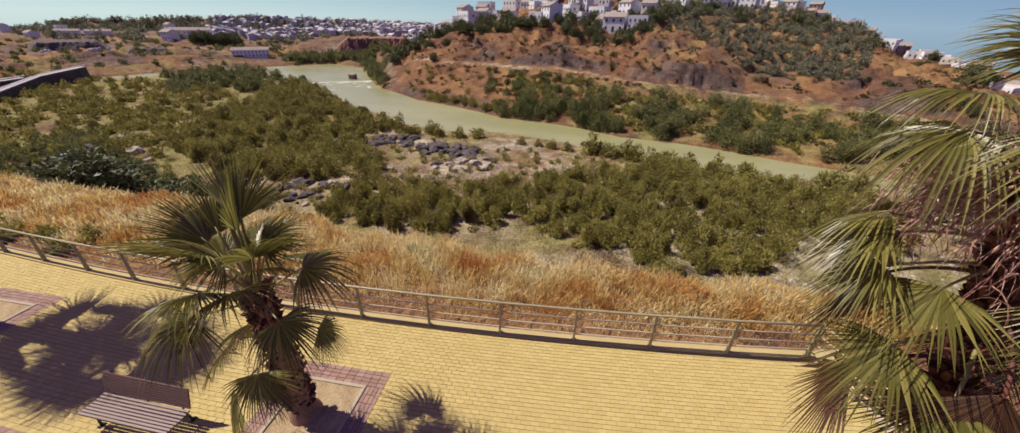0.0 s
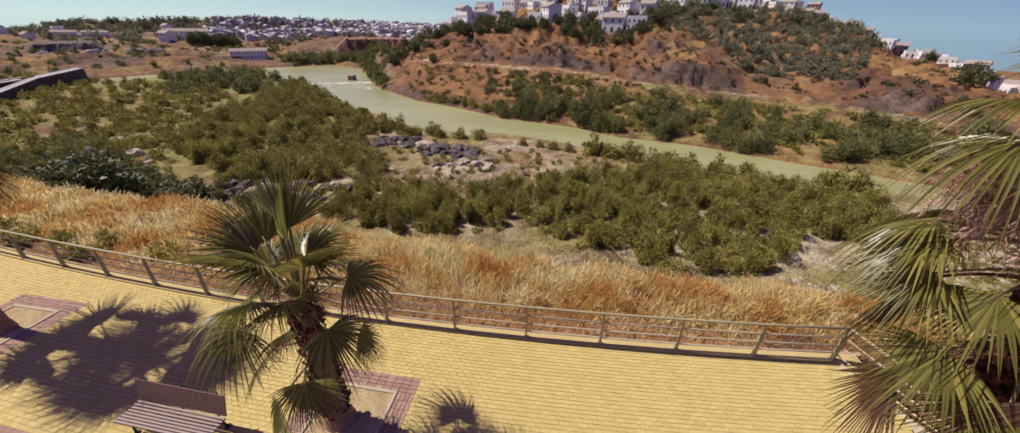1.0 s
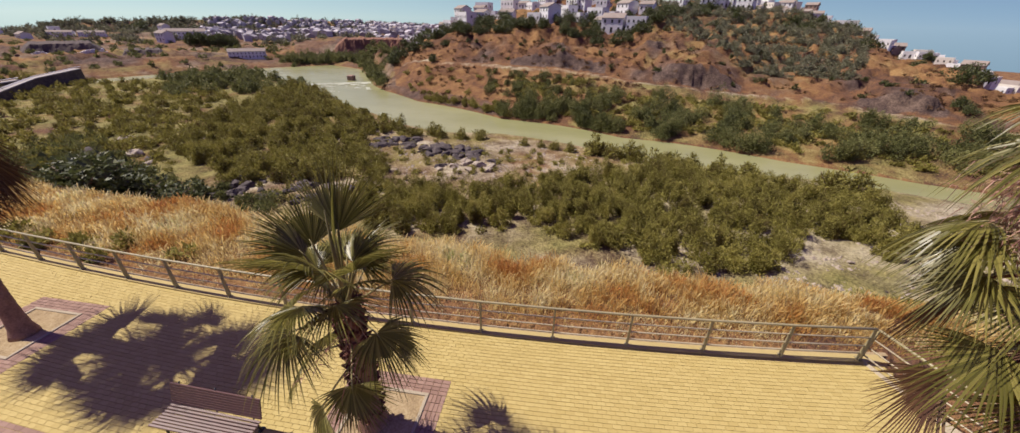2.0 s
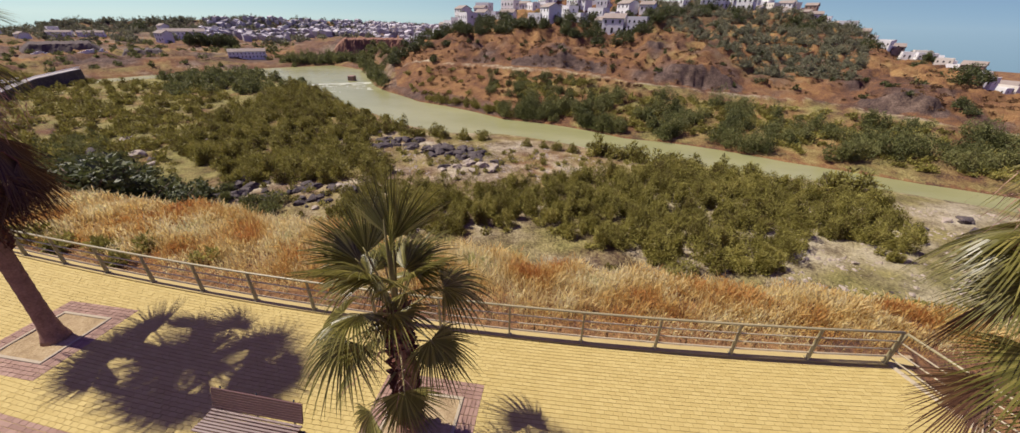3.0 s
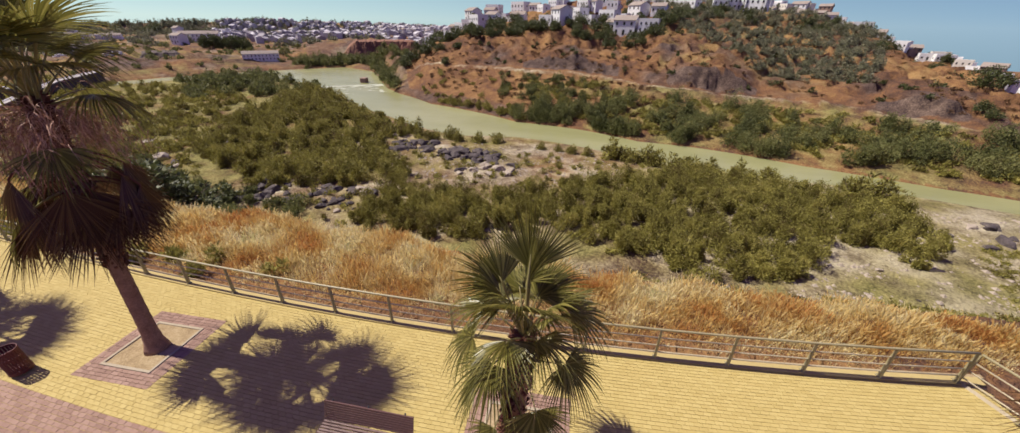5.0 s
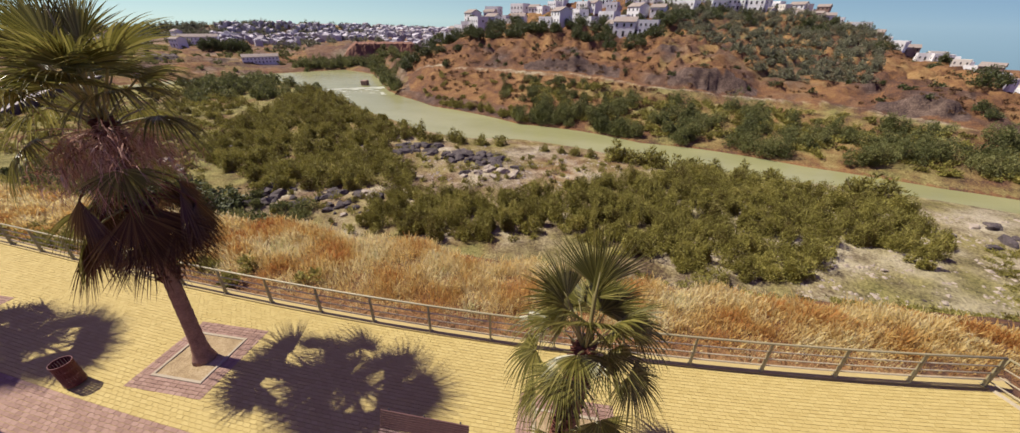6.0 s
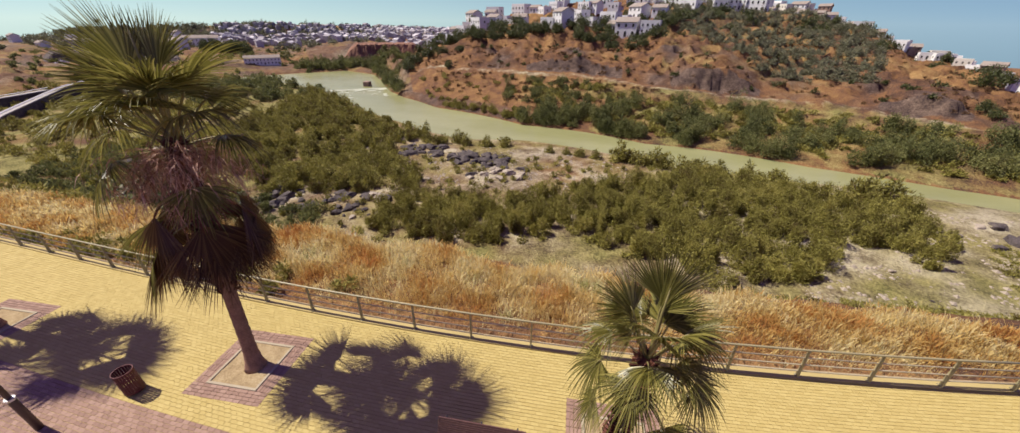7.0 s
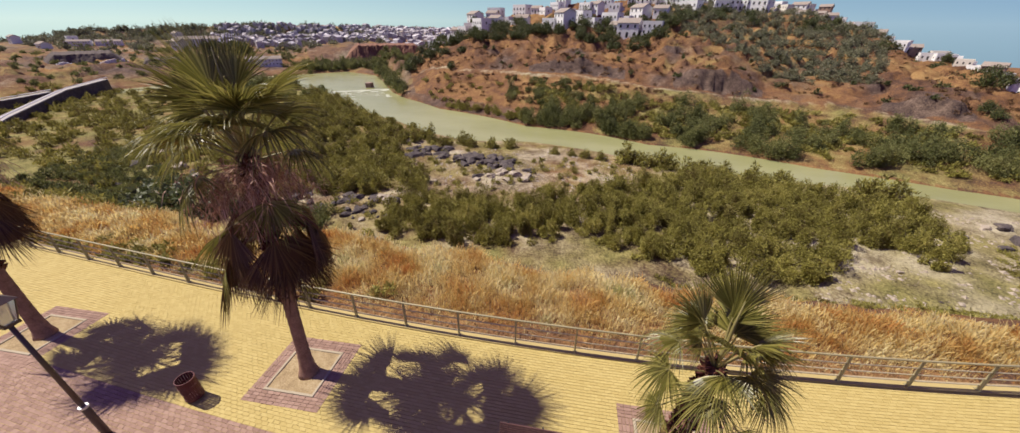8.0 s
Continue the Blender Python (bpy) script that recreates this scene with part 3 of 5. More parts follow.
# ------------------------------------------------------------------ railing
def fence_post(parent, x, y, turn):
    """A tapered flat steel post on a foot plate."""
    bm = bmesh.new()
    vs = []
    for z, w in ((0.0, 0.055), (0.5, 0.042), (1.0, 0.032)):
        vs.append([bm.verts.new((sx * 0.02, sy * w / 1.0 - 0.03 * (1 - z), z)) for sx, sy in ((-1, -1), (1, -1), (1, 1), (-1, 1))])
    for a, b in zip(vs, vs[1:]):
        for j in range(4):
            bm.faces.new((a[j], a[(j + 1) % 4], b[(j + 1) % 4], b[j]))
    bm.faces.new(vs[0][::-1])
    bm.faces.new(vs[-1])
    box(bm, -0.05, 0.05, -0.10, 0.05, 0.0, 0.012)
    p = part("post", bm, M_STEEL, parent)
    p.matrix_basis = pose(x, y, 0.05, 0, 0, turn)
    return p


def railing(points, label):
    f = empty("railing", (0, 0, 0), label, "railing")
    n = len(points)
    for i, (x, y) in enumerate(points):
        a, b = points[max(i - 1, 0)], points[min(i + 1, n - 1)]
        fence_post(f, x, y, math.degrees(math.atan2(b[1] - a[1], b[0] - a[0])))
    part("top_rail", tubed([(x, y, 1.075) for x, y in points], 0.032, 8), M_STEEL, f, "olive painted steel handrail", True)
    for z in (0.20, 0.46, 0.74):
        part("bar", tubed([(x, y, 0.05 + z - 0.02) for x, y in points], 0.019, 6), M_WIRE, f, smooth=True)
    return f


POST_STEP = 1.96
LINE = [(-0.05 - POST_STEP * k, float(bend(-0.05 - POST_STEP * k)) + 0.0) for k in range(25)]
railing(LINE[::-1], "olive painted steel railing with slim posts and three bars")
railing([(-0.02, 0.72), (0.40, -0.35), (0.95, -1.35), (1.55, -2.35), (2.2, -3.4)], "olive steel railing returning from the promenade's corner")
bm = bmesh.new()
tube(bm, [(0.05, 0.75, -0.1), (0.44, -0.33, -0.1), (0.99, -1.33, -0.1), (2.3, -3.5, -0.1)], [0.16] * 4, 4)
tagged(new("kerb", bm_mesh("kerb", bm, M_CONCRETE)), "concrete kerb under the return railing", "kerb", kind="structure")


# ------------------------------------------------------------------ planting beds
def in_bed(x, y, grow=0.0):
    inside = np.zeros(np.shape(x), dtype=bool)
    for bx, by in BEDS:
        inside |= (np.abs(x - bx) < BED_OUT + grow) & (np.abs(y - by) < BED_OUT + grow)
    return inside


def planting_bed(x, y):
    b = empty("planting_bed", (x, y, 0), "square tree bed of dry soil with a red paver border", "tree bed", "tree beds along the promenade")
    k, w = BED_RING, 0.075
    for x0, x1, y0, y1 in ((-k, k, k - w, k), (-k, k, -k, -k + w), (-k, -k + w, -k + w, k - w), (k - w, k, -k + w, k - w)):
        part("edging", boxed(x0, x1, y0, y1, -0.1, 0.035, 0.008), M_CONCRETE, b, "pale concrete edging")
    n = 15
    g = np.linspace(-k + w, k - w, n)
    X, Y = np.meshgrid(g, g)
    Z = 0.006 + 0.016 * fbm(X + x, Y, 0.7, 3, 1.0)
    idx = np.arange(n * n).reshape(n, n)
    f = np.stack([idx[:-1, :-1], idx[:-1, 1:], idx[1:, 1:], idx[1:, :-1]], -1).reshape(-1, 4)
    part("soil", np_mesh("soil", np.stack([X, Y, Z], -1).reshape(-1, 3), f, M_SOIL, True), M_SOIL, b, "dry trodden soil")
    v, q = [], []
    pl, pw = 0.196, 0.096
    cells = []
    for row in range(4):
        d = k + (row + 0.5) * 0.10
        for j in range(12):
            t = -1.1 + 0.2 * j
            cells += [(t, d, 0), (t, -d, 0)]
        for j in range(8):
            t = -0.7 + 0.2 * j
            cells += [(d, t, 1), (-d, t, 1)]
    for cx, cy, flip in cells:
        hx, hy = (pw / 2, pl / 2) if flip else (pl / 2, pw / 2)
        o = len(v)
        dz = 0.006 + rng.uniform(-0.002, 0.002)
        v += [(cx - hx, cy - hy, -0.03), (cx + hx, cy - hy, -0.03), (cx + hx, cy + hy, -0.03), (cx - hx, cy + hy, -0.03), (cx - hx + .004, cy - hy + .004, dz), (cx + hx - .004, cy - hy + .004, dz), (cx + hx - .004, cy + hy - .004, dz), (cx - hx + .004, cy + hy - .004, dz)]
        q += [(o + 4, o + 5, o + 6, o + 7)] + [(o + a, o + (a + 1) % 4, o + 4 + (a + 1) % 4, o + 4 + a) for a in range(4)]
    tagged(part("paver_border", np_mesh("paver_border", np.array(v), np.array(q), M_REDPAVER), M_REDPAVER, b, "border of red block pavers"), kind="stuff")
    return b


for bx, by in BEDS:
    planting_bed(bx, by)


# ------------------------------------------------------------------ palms
def fan_mesh(e0, e1, e2, seed, mat, droop=0.3, half=100, segs=40, stem=1.0, sag=0.1, arch=0.15, blade=1.0, split=0.46):
    """A fan leaf: a bowed stem that leaves the crown's heart along +x at e0 degrees and ends at e1, and a pleated blade along e2,
    joined near the stem, split into drooping points outside. Returns the blade and the stem."""
    r = np.random.default_rng(seed)
    pts, p = [], np.zeros(3)
    for i in range(8):
        pts.append(p.copy())
        e = radians(e0 + (e1 - e0) * (i / 7) ** 0.8)
        p = p + np.array([math.cos(e), 0, math.sin(e)]) * stem / 7
    P = pts[-1]
    e = radians(e2)
    T, side = np.array([math.cos(e), 0, math.sin(e)]), np.array([0, 1.0, 0])
    N = np.array([-math.sin(e), 0, math.cos(e)])
    if e2 > 85 or N[2] < 0:
        N = -N
    twist = r.uniform(-0.3, 0.3)
    S, N = side * math.cos(twist) + N * math.sin(twist), N * math.cos(twist) - side * math.sin(twist)
    da = radians(2 * half) / segs
    steps = (0.03, 0.18, 0.34, split, 0.64, 0.80, 0.92)
    v, q = [], []
    lift = r.uniform(-0.25, 0.25)
    for i in range(segs):
        a = -radians(half) + (i + 0.5) * da
        free = a + r.normal(0, 0.035)
        ln = blade * (0.74 + 0.26 * math.cos(a * 0.75)) * r.uniform(0.9, 1.07)
        dr = droop * r.uniform(0.55, 1.5)
        o = len(v)
        for s in steps + (1.0,):
            b = a if s <= split else a + (free - a) * (s - split) / (1 - split)
            d, w = math.cos(b) * T + math.sin(b) * S, -math.sin(b) * T + math.cos(b) * S
            wide = ln * min(s, split) * math.tan(da / 2) * 1.03 * (1.0 if s <= split else 1.0 - 0.93 * ((s - split) / (1 - split)) ** 1.15)
            c = P + d * ln * s - N * blade * (arch * (s * math.cos(b)) ** 2 + (sag + lift * math.sin(b) * 0.2) * (s * math.sin(b)) ** 2)
            c = c + np.array([0, 0, -dr * max(0.0, s - split * 0.85) ** 1.8 * ln * 1.9])
            fold = 0.5 * wide
            v += [c - w * wide + N * fold, c - N * fold * 0.7, c + w * wide + N * fold]
        for k in range(len(steps)):
            b0, b1 = o + 3 * k, o + 3 * k + 3
            q += [(b0, b0 + 1, b1 + 1, b1), (b0 + 1, b0 + 2, b1 + 2, b1 + 1)]
    fan = np_mesh("frond", np.array(v), np.array(q), mat)
    bm = bmesh.new()
    tube(bm, [tuple(t) for t in pts] + [tuple(P + T * 0.12 * blade)], [0.034, 0.028, 0.024, 0.021, 0.019, 0.018, 0.017, 0.016, 0.004], 5)
    return fan, bm_mesh("petiole", bm, M_PETIOLE if mat is M_FROND else M_BOOT, True)


FANS = {
    "upright": [fan_mesh(80, 84, 80, 10, M_FROND, 0.05, 58, 34, 1.15, 0.05, 0.05, 1.05), fan_mesh(68, 72, 62, 11, M_FROND, 0.10, 76, 38, 1.05, 0.08, 0.1, 1.0), fan_mesh(60, 62, 50, 12, M_FROND, 0.15, 84, 40, 1.0, 0.1, 0.12, 1.0)],
    "mid": [fan_mesh(a, b, c, 20 + i, M_FROND, dr, h, 42, 1.05, 0.16, 0.22, 1.05) for i, (a, b, c, dr, h) in enumerate(((64, 54, 40, 0.32, 92), (54, 42, 26, 0.38, 96), (74, 66, 54, 0.26, 88), (46, 32, 14, 0.42, 98)))],
    "flat": [fan_mesh(a, b, c, 30 + i, M_FROND, dr, h, 42, 1.1, 0.2, 0.25, 1.0) for i, (a, b, c, dr, h) in enumerate(((24, 4, -18, 0.5, 108), (16, -8, -30, 0.45, 100), (30, 10, -8, 0.55, 112)))],
    "low": [fan_mesh(a, b, c, 40 + i, M_FROND, 0.2, h, 40, st, 0.12, 0.15, 1.0) for i, (a, b, c, h, st) in enumerate(((2, -28, -46, 82, 1.0), (-8, -40, -60, 74, 0.95), (10, -24, -38, 88, 1.1)))],
    "hang": [fan_mesh(a, b, c, 50 + i, M_FROND_OLD, 0.08, h, 38, st, 0.10, -0.04, 1.15) for i, (a, b, c, h, st) in enumerate(((8, -54, -82, 50, 0.85), (-4, -50, -78, 54, 0.8), (14, -58, -86, 46, 0.95), (2, -48, -74, 54, 0.85)))],
}


def dry_inflorescence(n, size, deep, seed):
    """Dry, branched flower stalks that hang in a curtain under the crown: thin bent strips with fine side strands."""
    r = np.random.default_rng(seed)
    v, f = [], []

    def strand(p, d, ln, w, bends, pull):
        k0 = len(v)
        side = np.cross(d, r.normal(0, 1, 3))
        side /= np.linalg.norm(side) + 1e-9
        at = []
        for k in range(bends + 1):
            v.extend([p - side * w * (1 - k / (bends + 1)), p + side * w * (1 - k / (bends + 1))])
            at.append(p)
            d = d / np.linalg.norm(d) + np.array([0, 0, -pull]) + r.normal(0, 0.14, 3)
            p = p + d / np.linalg.norm(d) * ln / bends
        for k in range(bends):
            b = k0 + 2 * k
            f.append((b, b + 1, b + 3, b + 2))
        return at

    for i in range(n):
        a = r.uniform(0, 2 * math.pi)
        o = np.array([math.cos(a), math.sin(a), 0])
        p = o * r.uniform(0.1, 0.25) + np.array([0, 0, r.uniform(-0.6, 0.1)])
        at = strand(p, o * r.uniform(0.6, 1.2) + np.array([0, 0, r.uniform(0.1, 0.9)]), size * r.uniform(0.7, 1.35), 0.010, 7, 0.30)
        for k in range(11):
            b = at[r.integers(2, 8)]
            strand(b, r.normal(0, 0.6, 3) + o * 0.3, deep * r.uniform(0.15, 0.5), 0.005 + 0.007 * r.random(), 4, 0.7)
    return np_mesh("inflorescence", np.array(v), np.array(f), M_STALK)


def palm(base, heart, r_base, r_top, counts, size, seed, label, boots_from, skirt=1.0, first=0.0, stalks=0, extra=(), up=1.0, hang=1.3):
    """A fan palm: trunk with old leaf bases, fronds from upright to hanging. counts: upright, mid, flat, low, hang.
    extra: single fronds as (kind, which, turn, drop, scale)."""
    r = random.Random(seed)
    b, h = Vector(base), Vector(heart)
    t = empty("palm_tree", b, label, "palm tree", "palms along the promenade")
    axis = h - b
    height = axis.length
    n = 44
    pts, rad = [], []
    for i in range(n + 1):
        s = i / n
        pts.append(axis * s + Vector((0.06 * math.sin(s * 3.1), -0.05 * math.sin(s * 3.1), 0)))
        flare = 0.75 * math.exp(-s * height / 0.3)
        rad.append((r_base + (r_top - r_base) * s) * (1 + flare) * (1 + 0.04 * (i % 2)))
    part("trunk", tubed(pts, rad, 16), M_TRUNK, t, "tapered ringed brown trunk", True)
    bm = bmesh.new()
    s, k = boots_from, 0
    while s < 1.0:
        c = axis * s
        for j in range(9):
            a = k * 0.42 + j * math.pi / 4.5 + r.uniform(-0.12, 0.12)
            rr = r_base + (r_top - r_base) * s
            o, w = Vector((math.cos(a), math.sin(a), 0)), Vector((-math.sin(a), math.cos(a), 0))
            q0 = c + o * rr * 0.92
            ln = r.uniform(0.08, 0.20)
            tipv = q0 + o * r.uniform(0.05, 0.17) + w * r.uniform(-0.05, 0.05) + Vector((0, 0, ln))
            wd = rr * r.uniform(0.20, 0.32)
            vs = [bm.verts.new(p) for p in (q0 - w * wd - Vector((0, 0, 0.04)), q0 + w * wd - Vector((0, 0, 0.04)), tipv + w * wd * 0.5, tipv - w * wd * 0.5, q0 - o * 0.05 - w * wd + Vector((0, 0, ln)), q0 - o * 0.05 + w * wd + Vector((0, 0, ln)))]
            for f in ((0, 1, 2, 3), (3, 2, 5, 4), (0, 3, 4), (1, 5, 2)):
                bm.faces.new([vs[i] for i in f])
        s += 0.07 / height
        k += 1
    part("husk", bm, M_BOOT, t, "rough reddish old leaf bases")
    part("spear_leaf", tubed([axis + Vector(q) * size for q in ((0, 0, -0.1), (0.02, 0, 0.7), (0.03, 0.02, 1.4), (0.05, 0.02, 2.05))], [0.045, 0.04, 0.03, 0.006], 6), M_PETIOLE, t, "furled brown young leaf", True)

    def hang_on(kind, i, turn, drop, sc, sway):
        blade, stem = FANS[kind][i % len(FANS[kind])]
        f = part("frond", blade, None, t, "dark brown hanging fan leaf" if kind == "hang" else "")
        f.matrix_basis = Matrix.Translation(axis * (1 - drop / height)) @ pose(0, 0, 0, r.uniform(-sway, sway), r.uniform(-sway, sway), turn) @ Matrix.Diagonal((sc, sc, sc, 1))
        part("petiole", stem, None, f)

    turn = first
    for kind, count in zip(("upright", "mid", "flat", "low", "hang"), counts):
        for i in range(count):
            drop = {"upright": 0.0, "mid": 0.10, "flat": 0.2, "low": 0.55 + 0.5 * skirt * r.random(), "hang": 1.0 + skirt * (i + 0.5) / max(count, 1)}[kind]
            hang_on(kind, i, turn, drop, size * r.uniform(0.86, 1.1) * {"upright": up, "hang": hang}.get(kind, 1.0), 5 if kind == "hang" else 8)
            turn += 137.5 + r.uniform(-22, 22)
    for kind, i, turn, drop, sc in extra:
        hang_on(kind, i, turn, drop, sc, 4)
    if stalks:
        q = part("inflorescence", dry_inflorescence(stalks, size * 1.1, size * 1.1, seed), None, t, "pinkish brown dry hanging inflorescence")
        q.location = axis * (1 - 0.2 / height)
    return t


palm((-21.85, -2.1, -0.03), (-21.9, -1.5, 6.75), 0.175, 0.14, (8, 13, 4, 2, 15), 1.12, 3, "tall fan palm with a brown skirt, in a square bed", 0.40, 1.1, 65, 230, (("low", 1, 195, 1.5, 1.25), ("low", 1, 235, 1.9, 1.2), ("hang", 3, 15, 1.2, 1.3), ("hang", 1, -25, 1.3, 1.3)), up=1.25, hang=1.15)
palm((-31.7, -2.2, -0.03), (-31.9, -1.9, 6.6), 0.18, 0.14, (8, 13, 4, 2, 15), 1.12, 9, "tall fan palm with drooping old leaves", 0.40, 1.1, 70, 230, up=1.25, hang=1.15)
palm((-11.55, -2.8, -0.03), (-11.3, -3.0, 3.5), 0.19, 0.15, (6, 11, 4, 3, 0), 0.84, 5, "young fan palm with a shaggy reddish trunk", 0.10, 0.8, 15, 6, (("low", 1, -112, 1.35, 0.95), ("hang", 1, -75, 1.5, 0.7), ("low", 0, -165, 0.95, 0.85)), 1.25)
palm((-1.1, -3.4, -0.03), (-1.35, -2.1, 6.4), 0.26, 0.2, (5, 9, 7, 9, 5), 1.0, 14, "tall fan palm beside the promenade's corner", 0.40, 2.0, 110, 260, (("low", 2, 165, 1.2, 1.1), ("low", 0, 195, 2.2, 1.1), ("low", 1, 230, 2.4, 1.1), ("flat", 1, 150, 1.3, 1.1)))


# ------------------------------------------------------------------ bench, bin, lamp
def bench(x, y, turn):
    b = empty("bench", (x, y, 0), "dark slatted wooden bench on short iron legs", "bench")
    b.rotation_euler.z = radians(turn)
    n = 1.05
    for i in range(8):
        yy = -0.36 + i * 0.062
        zz = 0.43 + 0.012 * abs(i - 4) ** 1.2 * 0.4
        part("seat_slat", boxed(-n, n, yy - 0.024, yy + 0.024, zz - 0.018, zz + 0.018, 0.006), M_BENCHWOOD, b)
    for i in range(8):
        yy, zz = 0.13 + 0.018 * i, 0.50 + i * 0.056
        s = part("back_slat", boxed(-n, n, -0.017, 0.017, -0.023, 0.023, 0.006), M_BENCHWOOD, b)
        s.matrix_basis = pose(0, yy, zz, -17, 0, 0)
    for sx in (-0.85, 0.0, 0.85):
        bm = bmesh.new()
        tube(bm, [(sx, -0.34, 0.40), (sx, 0.0, 0.395), (sx, 0.12, 0.42), (sx, 0.29, 0.95)], [0.018] * 4, 6)
        if sx:
            tube(bm, [(sx, -0.26, 0.40), (sx, -0.30, 0.0)], [0.022, 0.026], 6)
            tube(bm, [(sx, 0.10, 0.40), (sx, 0.16, 0.0)], [0.022, 0.026], 6)
            box(bm, sx - 0.04, sx + 0.04, -0.36, -0.24, 0.0, 0.02)
            box(bm, sx - 0.04, sx + 0.04, 0.10, 0.22, 0.0, 0.02)
        part("leg_frame" if sx else "middle_brace", bm, M_IRON, b, smooth=True)
    return b


bench(-14.6, -3.5, -1)


def litter_bin(x, y):
    b = empty("litter_bin", (x, y, 0), "round maroon slotted metal litter bin", "litter bin")
    n, r0, h = 24, 0.25, 0.76
    for i in range(n):
        a0, a1 = 2 * math.pi * (i + 0.12) / n, 2 * math.pi * (i + 0.88) / n
        bm = bmesh.new()
        vs = [bm.verts.new((rr * math.cos(a), rr * math.sin(a), z)) for z in (0.10, 0.10 + h) for a, rr in ((a0, r0), (a1, r0), (a1, r0 - 0.006), (a0, r0 - 0.006))]
        for j in range(4):
            bm.faces.new((vs[j], vs[(j + 1) % 4], vs[4 + (j + 1) % 4], vs[4 + j]))
        bm.faces.new(vs[:4][::-1])
        bm.faces.new(vs[4:])
        part("slat", bm, M_BIN, b)
    for z, hh in ((0.08, 0.10), (0.36, 0.05), (0.60, 0.05), (0.84, 0.05)):
        bm = bmesh.new()
        m = 28
        rings = [[bm.verts.new((rr * math.cos(2 * math.pi * j / m), rr * math.sin(2 * math.pi * j / m), zz)) for j in range(m)] for rr, zz in ((r0 + 0.008, z), (r0 + 0.008, z + hh), (r0 - 0.012, z + hh), (r0 - 0.012, z))]
        for a, c in zip(rings, rings[1:] + rings[:1]):
            for j in range(m):
                bm.faces.new((a[j], a[(j + 1) % m], c[(j + 1) % m], c[j]))
        part("band", bm, M_BIN, b)
    part("bottom", tubed([(0, 0, 0.10), (0, 0, 0.125)], 0.24, 20), M_BIN, b)
    part("foot", tubed([(0, 0, 0), (0, 0, 0.015), (0, 0, 0.016), (0, 0, 0.11)], [0.11, 0.11, 0.03, 0.03], 12), M_IRON, b)
    return b


litter_bin(-24.5, -3.38).scale = (0.88, 0.88, 0.92)


def street_lamp(x, y):
    l = empty("street_lamp", (x, y, 0), "slim brown street lamp with a square glass lantern", "street lamp")
    part("base", tubed([(0, 0, 0), (0, 0, 0.9), (0, 0, 0.95)], [0.075, 0.07, 0.05], 12), M_LAMP, l, smooth=True)
    part("collar", tubed([(0, 0, 0.93), (0, 0, 0.98)], [0.085, 0.085], 12), M_ALU, l, "bare metal collar")
    part("pole", tubed([(0, 0, 0.95), (0, 0, 3.25)], [0.05, 0.038], 12), M_LAMP, l, smooth=True)
    bm = bmesh.new()
    ring0 = [bm.verts.new((sx * 0.10, sy * 0.10, 3.30)) for sx, sy in ((-1, -1), (1, -1), (1, 1), (-1, 1))]
    ring1 = [bm.verts.new((sx * 0.20, sy * 0.20, 3.72)) for sx, sy in ((-1, -1), (1, -1), (1, 1), (-1, 1))]
    for j in range(4):
        bm.faces.new((ring0[j], ring0[(j + 1) % 4], ring1[(j + 1) % 4], ring1[j]))
    part("lantern_glass", bm, M_GLASS, l, "pale glass panes")
    bm = bmesh.new()
    for sx, sy in ((-1, -1), (1, -1), (1, 1), (-1, 1)):
        tube(bm, [(sx * 0.10, sy * 0.10, 3.30), (sx * 0.205, sy * 0.205, 3.73)], [0.013, 0.013], 5)
    box(bm, -0.12, 0.12, -0.12, 0.12, 3.25, 3.30)
    part("lantern_frame", bm, M_LAMP, l)
    bm = bmesh.new()
    low = [bm.verts.new((sx * 0.24, sy * 0.24, 3.72)) for sx, sy in ((-1, -1), (1, -1), (1, 1), (-1, 1))]
    up = [bm.verts.new((sx * 0.06, sy * 0.06, 3.88)) for sx, sy in ((-1, -1), (1, -1), (1, 1), (-1, 1))]
    for j in range(4):
        bm.faces.new((low[j], low[(j + 1) % 4], up[(j + 1) % 4], up[j]))
    bm.faces.new(up)
    bm.faces.new(low[::-1])
    part("cap", bm, M_LAMP, l)
    return l


street_lamp(-25.8, -4.65).scale = (1.12, 1.12, 1.2)


